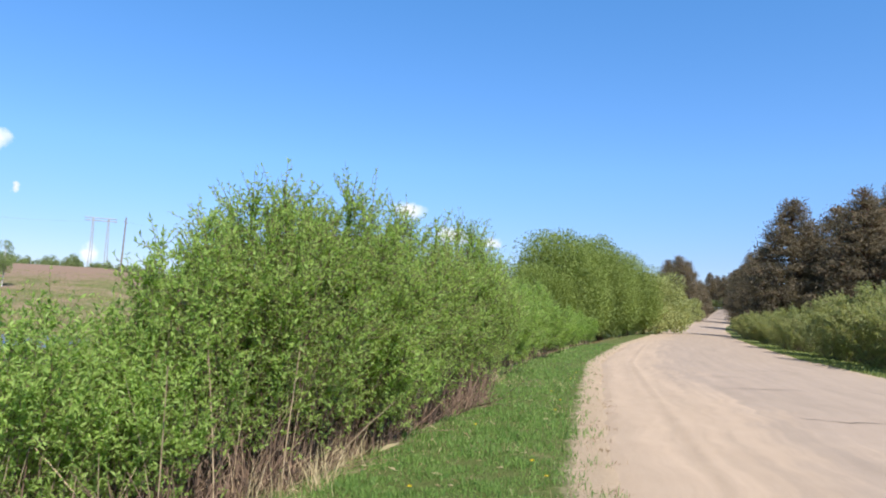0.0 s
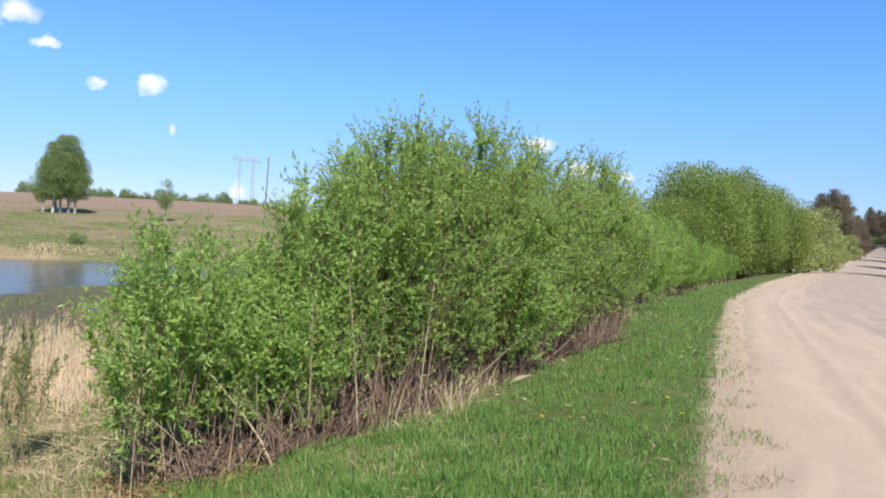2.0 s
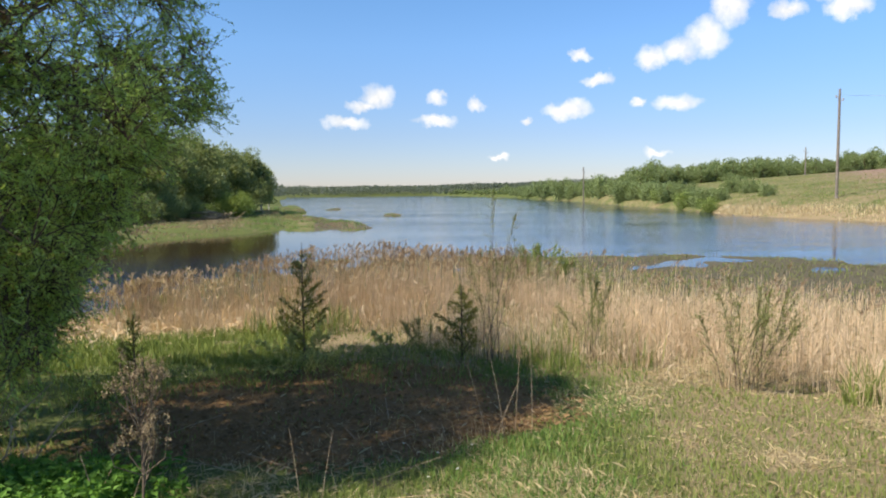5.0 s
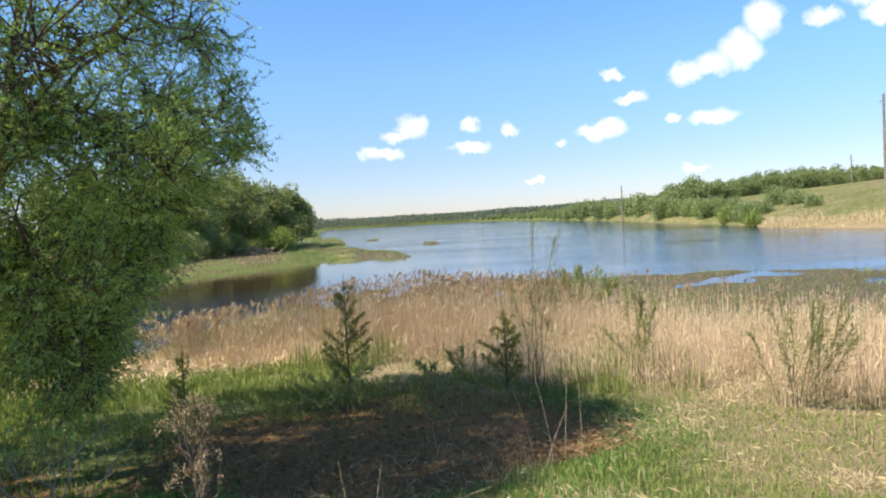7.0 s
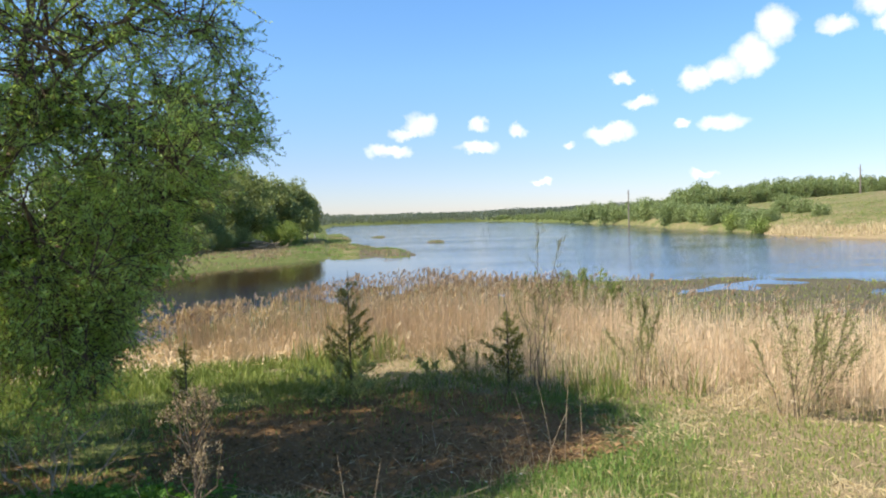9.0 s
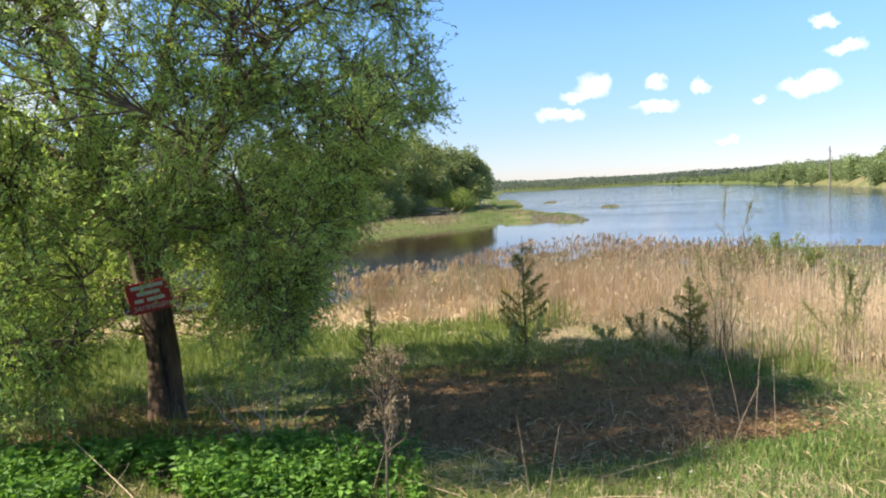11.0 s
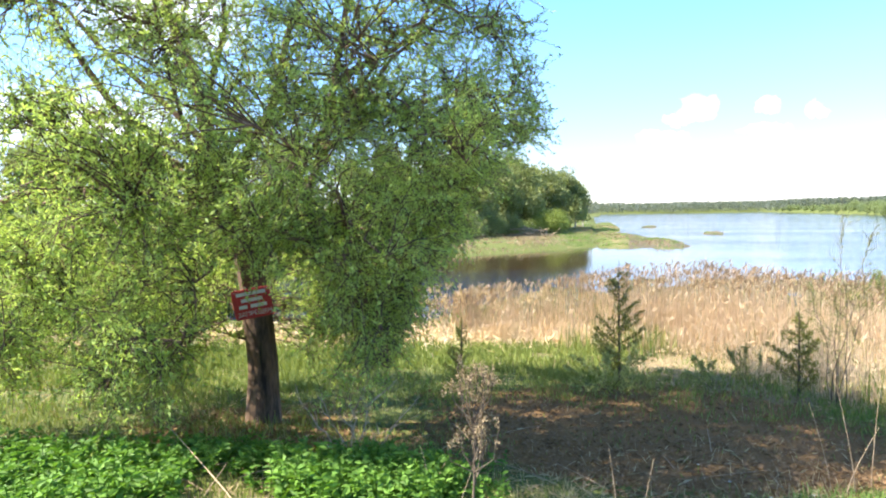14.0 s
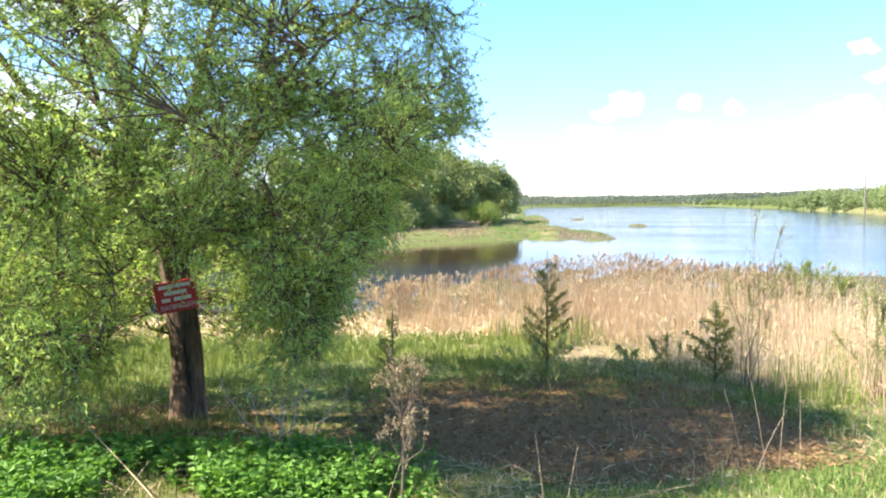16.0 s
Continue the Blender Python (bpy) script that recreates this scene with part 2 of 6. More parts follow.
def road_material():
    m, t, p = material("sandy_asphalt")
    zone = t.nodes.new("ShaderNodeVertexColor")
    zone.layer_name = "zone"
    sep = t.nodes.new("ShaderNodeSeparateColor")
    t.links.new(zone.outputs["Color"], sep.inputs[0])
    fine, mid, big = noise_tex(t, 60, 4, 0.7), noise_tex(t, 1.3, 6, 0.7), noise_tex(t, 0.25, 4, 0.6)
    sand = mix(t, mid, (0.35, 0.262, 0.20), (0.45, 0.355, 0.28))
    tar = mix(t, mid, (0.25, 0.198, 0.168), (0.37, 0.30, 0.255))
    place = t.nodes.new("ShaderNodeSeparateXYZ")
    t.links.new(t.nodes.new("ShaderNodeNewGeometry").outputs["Position"], place.inputs[0])
    lane = t.nodes.new("ShaderNodeCombineXYZ")
    t.links.new(math_node(t, "MULTIPLY", sep.outputs[0], 26.0), lane.inputs[0])
    t.links.new(math_node(t, "MULTIPLY", place.outputs["Y"], 0.16), lane.inputs[1])
    track = noise_tex(t, 1.0, 5, 0.65, lane.outputs[0])
    s = math_node(t, "ADD", sep.outputs[1], math_node(t, "MULTIPLY", math_node(t, "SUBTRACT", big, 0.5), 1.5))
    s = math_node(t, "ADD", s, math_node(t, "MULTIPLY", math_node(t, "SUBTRACT", track, 0.5), 1.3))
    col = mix(t, ramp(t, s, [(0.3, (0, 0, 0)), (0.7, (1, 1, 1))]), tar, sand)
    col = mix(t, 1.0, col, ramp(t, track, [(0.3, (0.8, 0.8, 0.8)), (0.7, (1.12, 1.1, 1.08))]), "MULTIPLY")
    col = mix(t, 0.35, col, mix(t, fine, (0.18, 0.14, 0.11), (0.52, 0.43, 0.34)))
    t.links.new(col, p.inputs["Base Color"])
    p.inputs["Roughness"].default_value = 0.92
    p.inputs["Specular IOR Level"].default_value = 0.15
    bump(t, p, math_node(t, "ADD", fine, mid), 0.5, 0.015)
    return m


def water_material():
    m, t, p = material("lake_water")
    pos = t.nodes.new("ShaderNodeNewGeometry").outputs["Position"]
    mp = t.nodes.new("ShaderNodeMapping")
    mp.inputs["Scale"].default_value = (1.0, 0.3, 1.0)
    mp.inputs["Rotation"].default_value = (0, 0, radians(12))
    t.links.new(pos, mp.inputs["Vector"])
    rip = math_node(t, "ADD", noise_tex(t, 2.6, 5, 0.6, mp.outputs[0]), math_node(t, "MULTIPLY", noise_tex(t, 0.5, 3, 0.6, mp.outputs[0]), 2.2))
    gust = noise_tex(t, 0.05, 3, 0.55, mp.outputs[0])
    p.inputs["Roughness"].default_value = 0.06
    p.inputs["IOR"].default_value = 1.333
    b = node(t, "ShaderNodeBump", Distance=0.12)
    t.links.new(rip, b.inputs["Height"])
    lee = t.nodes.new("ShaderNodeVectorMath")  # sheltered water off the headland
    lee.operation = "DISTANCE"
    t.links.new(pos, lee.inputs[0])
    lee.inputs[1].default_value = (-48, -15, WATER_Z)
    calm = ramp(t, math_node(t, "MULTIPLY", lee.outputs["Value"], 0.02), [(0.18, (0.12, 0.12, 0.12)), (0.56, (1, 1, 1))])
    # the headland's brown reflection, put into the water's base colour
    bank_reflection = ramp(t, math_node(t, "ADD", math_node(t, "MULTIPLY", lee.outputs["Value"], 0.02), math_node(t, "MULTIPLY", gust, 0.12)), [(0.26, (1, 1, 1)), (0.46, (0, 0, 0))])
    t.links.new(mix(t, bank_reflection, (0.012, 0.021, 0.06), (0.034, 0.019, 0.01)), p.inputs["Base Color"])
    t.links.new(mix(t, 1.0, ramp(t, gust, [(0.36, (0.07, 0.07, 0.07)), (0.64, (0.4, 0.4, 0.4))]), calm, "MULTIPLY"), b.inputs["Strength"])
    t.links.new(b.outputs[0], p.inputs["Normal"])
    return m


WATER_Z = -1.6
GROUND, ROAD, WATER = ground_material(), road_material(), water_material()

# ---- mesh helpers ----
def mesh_np(name, v, f, mats, smooth=False, index=None):
    me = bpy.data.meshes.new(name)
    v, f = np.asarray(v, np.float32), np.asarray(f, np.int32)
    n = f.shape[1]
    me.vertices.add(len(v))
    me.vertices.foreach_set("co", v.ravel())
    me.loops.add(f.size)
    me.loops.foreach_set("vertex_index", f.ravel())
    me.polygons.add(len(f))
    me.polygons.foreach_set("loop_start", np.arange(0, f.size, n, dtype=np.int32))
    me.polygons.foreach_set("use_smooth", np.full(len(f), smooth))
    for m in mats:
        me.materials.append(m)
    if index is not None:
        me.polygons.foreach_set("material_index", np.asarray(index, np.int32))
    me.update(calc_edges=True)
    return me


def part(name, v, f, mat, parent=None, label="", smooth=False):
    ob = new(name, mesh_np(name, v, f, [mat], smooth))
    ob.parent = parent
    if label:
        ob["label"] = label
    return ob


def thing(name, at, label, category, group="", kind=""):
    ob = new(name)
    ob.empty_display_size = 0.2
    ob.location = at
    return tagged(ob, label, category, group, kind)


def unit(a):
    return a / np.maximum(np.linalg.norm(a, axis=-1, keepdims=True), 1e-9)


def tubes(p, r, sides=5):
    """Tapered tubes along the paths p (n, k, 3) with radii r (n, k)."""
    n, k, _ = p.shape
    d = unit(np.gradient(p, axis=1))
    ref = np.where(np.abs(d[..., 2:3]) > 0.9, np.array([1.0, 0.1, 0]), np.array([0, 0.05, 1.0]))
    a = unit(np.cross(d, ref))
    b = np.cross(d, a)
    th = np.arange(sides) * 2 * np.pi / sides
    ring = p[:, :, None] + r[:, :, None, None] * (a[:, :, None] * np.cos(th)[:, None] + b[:, :, None] * np.sin(th)[:, None])
    v = ring.reshape(-1, 3)
    i = np.arange(n * k * sides).reshape(n, k, sides)
    j = np.roll(i, -1, axis=2)
    f = np.stack([i[:, :-1], j[:, :-1], j[:, 1:], i[:, 1:]], -1).reshape(-1, 4)
    return v, f


def leaves(at, along, size, rng, slim=0.36, curl=0.12):
    """Pointed leaves: one bent four-cornered blade each."""
    n = len(at)
    along = unit(along)
    side = unit(np.cross(along, unit(rng.normal(size=(n, 3)) + np.array([0, 0, 0.9]))))
    up = np.cross(side, along)
    s = size[:, None]
    q = np.stack([at, at + along * s * 0.45 + side * s * slim * 0.5 + up * s * curl, at + along * s, at + along * s * 0.45 - side * s * slim * 0.5 + up * s * curl], 1)
    return q.reshape(-1, 3), np.arange(4 * n).reshape(n, 4)


def join(*pairs):
    vs, fs, k = [], [], 0
    for v, f in pairs:
        vs.append(v)
        fs.append(f + k)
        k += len(v)
    return np.concatenate(vs), np.concatenate(fs)


# ---- the lie of the land ----


def smooth(a, b, x):
    t = np.clip((x - a) / (b - a), 0, 1)
    return t * t * (3 - 2 * t)


def wob(x, y, s, k=0.0):
    """Soft rolling unevenness of about +-1, s metres across."""
    x, y = x / s, y / s
    return (np.sin(x * 1.3 + y * 0.7 + k) + np.sin(y * 1.7 - x * 0.6 + 2.1 * k + 1) + np.sin(2.3 * x + 1.9 * y + 3 * k) * 0.6 + np.sin(3.1 * y - 2.7 * x + k) * 0.5) / 3


def road_left(y):
    """x of the road's left edge."""
    return np.interp(y, [-40, -4, 0, 5, 11, 18, 26, 44, 80, 120, 200, 400], [-4, 0.45, 0.75, 1.25, 2.5, 4.0, 5.8, 11.5, 24.5, 40, 74.5, 156.5])


def road_right(y):
    return np.interp(y, [-40, -4, 0, 8, 19, 25, 35, 56, 80, 120, 200, 400], [9, 11.5, 12, 12.6, 13.9, 15.2, 17.6, 24.5, 33, 48.5, 82, 166])


def polar(x, y):
    return np.degrees(np.arctan2(-x, y)), np.hypot(x, y)


def shore_near(az):
    return np.interp(az, [20, 27, 34, 40, 46, 55, 68, 78, 88, 95, 105, 110, 114, 117, 125, 133, 150, 160], [60, 49, 41, 37, 33.5, 34.5, 36, 34, 35, 35, 28, 23.5, 21, 20.5, 21.0, 23, 29, 30])


def shore_far(az):
    return np.interp(az, [20, 27, 33, 42, 52, 61, 65, 73, 79, 83, 88, 100, 100.6, 103, 110, 122, 135, 150, 160], [60, 60, 62.5, 63, 68, 80, 89, 142, 240, 360, 600, 640, 63, 58, 52, 40, 30, 29, 30])


def height(x, y):
    az, d = polar(x, y)
    s = road_left(y) - x
    right = x - road_right(y)
    # verge, bank down to the marsh
    z = np.interp(s, [-0.5, 0, 1.2, 2.6, 4, 6, 8, 11, 14, 20, 40], [0, 0, -0.03, -0.16, -0.42, -0.80, -1.06, -1.32, -1.44, -1.53, -1.58])
    z = z + wob(x, y, 0.9) * 0.035 * smooth(0.6, 4, s) + wob(x, y, 3.1, 2) * 0.06 * smooth(3, 8, s)
    # the land left of the road ahead, and the far hill
    rn, rf = shore_near(az), shore_far(az)
    crest = np.interp(az, [-30, -12, 5, 24, 40, 51, 64, 75, 90, 99, 100.5, 106, 125, 150, 180], [0.0, 0.3, 1.2, 2.0, 1.9, 1.47, 0.62, -0.25, -0.1, -0.1, -0.85, -0.7, -0.1, 0.2, 0.2])
    top = EYE + 170 * np.tan(np.radians(crest))
    t = np.clip((d - rf) / np.maximum(172 - rf, 30), 0, 1)
    hill = WATER_Z + 0.45 * smooth(0, 4, d - rf) + (top - WATER_Z - 0.45) * (0.55 * t + 0.45 * smooth(0, 1, t)) + wob(x, y, 14, 1) * 0.18 * smooth(2, 30, d - rf)
    hill = hill + np.interp(az, [34, 40, 46, 52, 60, 66, 72], [0.1, 0.5, 1.2, 1.5, 1.3, 0.7, 0.0]) * smooth(1.5, 16, d - rf) * (1 - t)
    hill = hill + 0.004 * np.maximum(d - 300, 0) * smooth(-10, 30, crest * 10)
    inlake = smooth(18, 26, az) * (1 - smooth(136, 146, az))
    ahead = smooth(26, 60, d) * (1 - inlake) * smooth(2, 14, s)
    z = z * (1 - ahead) + np.minimum(hill, 8) * ahead
    far = smooth(-3, 3, d - 0.5 * (rn + rf)) * inlake
    z = z * (1 - far) + hill * far
    # pools in the mud short of the open water
    z = z - 0.13 * smooth(24, 29, d) * smooth(0.4, 0.8, wob(x, y, 3.2, 2) + 0.5 * wob(x, y, 1.1, 3)) * inlake * (d < rn) * smooth(106, 98, az)
    # the lake bed
    bed = WATER_Z - 0.9 * smooth(0, 5, d - rn) * smooth(0, 4, rf - d)
    z = np.where((az > 18) & (az < 146) & (d > rn) & (d < rf), bed, z)
    # spits of the far left bank
    for sx, sy, ax, ay, rot, up in ((-68.5, -6.3, 15.5, 2.6, 0.16, 0.36), (-96, -2.4, 9, 1.9, 0.1, 0.26), (-134, -14.7, 9, 2.6, 0.1, 0.26), (-78, -12, 22, 4.5, 0.2, 0.5), (-138, -23.5, 66, 3.5, 0.164, 0.4)):
        dx, dy = x - sx, y - sy
        u, w = dx * math.cos(rot) + dy * math.sin(rot), dy * math.cos(rot) - dx * math.sin(rot)
        q = 1 - np.sqrt((u / ax) ** 2 + (w / ay) ** 2) + wob(x, y, 3.5, 1) * 0.16 + wob(x, y, 1.5, 2) * 0.12
        z = np.maximum(z, WATER_Z - 0.12 + up * 1.4 * np.clip(q, -1, 0.6))
    # the road rises far off
    along = np.maximum(y - 105, 0)
    z = z + 0.031 * along * smooth(20, -5, s) * smooth(80, 10, right)
    bank = smooth(0.5, 6, right)
    z = z - 0.25 * bank * smooth(14, 2, right) + wob(x, y, 5) * 0.08 * bank
    return z


def ground_at(az, d, lift=0.0):
    p = way(az) * d
    return Vector((p.x, p.y, float(height(np.array([p.x]), np.array([p.y]))[0]) + lift))


def zone_colours(me, rgba, layer="zone"):
    att = me.color_attributes.new(layer, "FLOAT_COLOR", "POINT")
    att.data.foreach_set("color", np.asarray(rgba, np.float32).ravel())


def reed_front(az):
    return np.interp(az, [20, 40, 55, 64, 77, 86, 91, 99, 105, 112, 118, 125, 150], [12.5, 11.8, 11.2, 11.4, 12.0, 13.2, 14.2, 15.4, 16.4, 17.4, 18.2, 18.6, 18.8])


def reed_back(az):
    return np.interp(az, [20, 40, 55, 64, 77, 91, 99, 105, 112, 118, 125, 150], [15, 15.5, 17, 18.5, 20.5, 22, 21.5, 20.0, 19.2, 19.4, 19.8, 20])


def build_ground():
    az = np.radians(np.concatenate([np.arange(-46, 156, 0.45), np.arange(156, 314, 3.0)]))
    rr = np.concatenate([[0.02], np.geomspace(0.4, 60, 130), np.geomspace(62, 700, 60), np.geomspace(760, 4500, 14)])
    a, r = np.meshgrid(az, rr)
    x, y = -np.sin(a) * r, np.cos(a) * r
    z = height(x.ravel(), y.ravel()).reshape(x.shape)
    s, right = road_left(y) - x, x - road_right(y)
    z = z - 0.07 * smooth(0.05, -0.35, s) * smooth(0.05, -0.35, right)
    v = np.stack([x, y, z], -1).reshape(-1, 3)
    n, k = x.shape
    i = np.arange(n * k).reshape(n, k)
    j = np.roll(i, -1, axis=1)
    f = np.stack([i[:-1], j[:-1], j[1:], i[1:]], -1).reshape(-1, 4)
    me = mesh_np("ground", v, f, [GROUND], True)
    azd, d = polar(x, y)
    near = d < shore_near(azd)
    lake = smooth(14, 30, azd) * smooth(150, 138, azd)
    straw = np.where(near, 0.3 + 0.16 * smooth(32, 40, azd) * smooth(98, 84, azd) * smooth(3.5, 6, s) + (0.14 * smooth(5, 9, s) + 0.25 * smooth(11.5, 13.5, d)) * smooth(112, 95, azd) * lake, 0.28) + 0.25 * smooth(2.2, 3.2, s) * smooth(7, 4, s)
    strand = lake * smooth(-1, 1.0, d - shore_far(azd)) * smooth(8, 2, d - shore_far(azd) + 3 * wob(x, y, 4.5)) * smooth(70, 62, azd) * smooth(36, 46, azd)
    straw = np.where(~near & (lake > 0.5), np.where(azd > 99, 0.3, 0.46 * smooth(400, 200, d)) + 0.4 * strand, straw)
    sand = smooth(0.35, -0.15, s) * smooth(0.4, -0.1, right) + 0.75 * smooth(0.9, 0.1, s) * (s > -0.2)
    sx, sy = x + 8.7, y + 1.5
    soil = 0.85 * smooth(1.12, 0.65, np.hypot((sx + 0.8) / 3.2, (sy - 0.5) / 3.4)) + 0.8 * smooth(3.5, 4.2, s) * smooth(5.8, 4.6, s) * smooth(5, 8, y)
    soil = soil + 0.6 * smooth(1.3, 0.5, np.hypot((x + 6.9) / 2.4, (y + 5.4) / 1.8))
    straw = straw * (1 - 0.75 * np.exp(-((azd - 80) / 8) ** 2) * smooth(12, 10, d))
    soil = soil + 0.42 * smooth(3, 0, d - shore_far(azd)) * smooth(-4, -1, d - shore_far(azd)) * lake * smooth(60, 40, azd)
    soil = soil + 0.5 * near * lake * smooth(19, 25, d)
    soil = soil + 0.1 * smooth(99, 102, azd) * smooth(125, 112, azd) * smooth(14, 0, d - shore_far(azd)) * (1 - near)
    soil = soil + 0.42 * lake * (d > shore_near(azd)) * (d < shore_far(azd)) * (azd > 90) * np.where((d > 86) & (azd < 97.5), 2.4, 0.6) * (d < 300)
    hill = lake * (1 - near) * (0.42 * smooth(66, 82, d) + 0.3 * smooth(100, 150, d)) * smooth(68, 52, azd)
    hill = np.maximum(hill, smooth(-14, 4, azd) * smooth(30, 22, azd) * smooth(80, 140, d) * 0.72)
    zone_colours(me, np.stack([straw, np.clip(sand, 0, 1), np.clip(soil, 0, 1), hill], -1))
    mud = near * lake * smooth(0.2, 1.6, d - reed_back(azd) + 0.8 * wob(x, y, 1.5, 2)) * smooth(112, 104, azd)
    mud = mud + 0.9 * lake * (d > 60) * (d < 300) * (azd > 90) * (azd < 98) * ~near * (d < shore_far(azd))
    zone_colours(me, np.stack([mud, mud, mud, mud * 0 + 1], -1), "marsh")
    tagged(new("ground", me), "meadow ground of green and dry grass sloping to a lake", "ground", kind="structure")


def build_road():
    y = np.concatenate([np.arange(-38, 0, 1.0), np.arange(0, 45, 0.25), np.arange(45, 390, 2.5)])
    u = np.concatenate([np.linspace(0, 0.36, 60), np.linspace(0.37, 1, 26)])
    yy, uu = np.meshgrid(y, u, indexing="ij")
    jl = wob(yy, yy * 0.3, 0.35) * 0.16 + wob(yy, yy * 0.2, 1.7, 3) * 0.14
    jr = wob(yy, yy * 0.3, 0.5, 5) * 0.2
    xl, xr = road_left(yy) + jl, road_right(yy) + jr
    x = xl + (xr - xl) * uu
    edge = np.minimum(uu, 1 - uu) * 2
    z = height(x.ravel(), yy.ravel()).reshape(x.shape) - 0.05 * smooth(0.07, 0.0, edge) + 0.012 + 0.06 * smooth(0, 0.7, edge)
    z = z - 0.012 * np.exp(-(((x - road_left(yy)) - 1.05) / 0.09) ** 2) + 0.014 * np.exp(-(((x - road_left(yy)) - 1.25) / 0.07) ** 2) - 0.015 * np.exp(-(((x - xl) - 2.9) / 0.3) ** 2) + wob(x, yy, 1.4) * 0.008
    v = np.stack([x, yy, z], -1).reshape(-1, 3)
    n, k = x.shape
    i = np.arange(n * k).reshape(n, k)
    f = np.stack([i[:-1, :-1], i[:-1, 1:], i[1:, 1:], i[1:, :-1]], -1).reshape(-1, 4)
    me = mesh_np("road", v, f, [ROAD], True)
    sand = smooth(0.42, 0.05, uu) + 0.5 * smooth(0.85, 1.0, uu)
    zone_colours(me, np.stack([uu, np.clip(sand, 0, 1), uu * 0, uu * 0 + 1], -1))
    tagged(new("road", me), "worn asphalt road drifted over with pale sand", "road", kind="structure")


def build_water():
    n = 64
    a = np.radians(np.linspace(14, 162, n))
    v = np.concatenate([[[-8, 3, WATER_Z]], np.stack([-np.sin(a) * 1500, np.cos(a) * 1500, np.full(n, WATER_Z)], -1)])
    f = np.array([[0, i + 2, i + 1] for i in range(n - 1)])[:, ::-1]
    tagged(new("water", mesh_np("water", v, f, [WATER])), "blue rippled lake water reflecting the sky", "water", kind="structure")


def cracks():
    """Frost cracks in the asphalt: thin dark sunken strips lying in the road."""
    m, t, p = material("crack_tar")
    t.links.new(mix(t, noise_tex(t, 9, 4), (0.07, 0.055, 0.045), (0.17, 0.14, 0.12)), p.inputs["Base Color"])
    p.inputs["Roughness"].default_value = 0.95
    rng = np.random.default_rng(6)
    road = bpy.data.objects["road"]
    for y0, x0, ln, tilt in ((17.0, 6.4, 2.9, 0.05), (17.8, 10.4, 1.7, -0.25), (12.2, 6.0, 2.2, 0.08), (23.5, 8.5, 3.4, 0.1), (27.5, 9.0, 2.2, -0.1), (31.0, 11.0, 3.0, 0.06), (14.5, 9.0, 1.4, 0.4), (20.5, 7.6, 1.6, 0.2), (38.0, 12.5, 3.5, 0.05), (10.0, 6.6, 1.6, -0.15)):
        n = 26
        x = x0 + np.linspace(0, ln, n)
        y = y0 + tilt * (x - x0) + np.cumsum(rng.normal(size=n)) * 0.035
        w = (0.012 + 0.022 * rng.uniform(0, 1, n)) * np.sin(np.linspace(0.15, np.pi - 0.15, n))
        u = (x - road_left(y)) / (road_right(y) - road_left(y))
        z = height(x, y) + 0.012 + 0.06 * smooth(0, 0.7, np.minimum(u, 1 - u) * 2) + wob(x, y, 1.4) * 0.008 + 0.008
        v = np.concatenate([np.stack([x, y - w, z], -1), np.stack([x, y + w, z], -1)])
        i = np.arange(n - 1)
        part("crack", v, np.stack([i, i + 1, i + 1 + n, i + n], -1), m, road)


build_ground()
build_road()
cracks()
build_water()

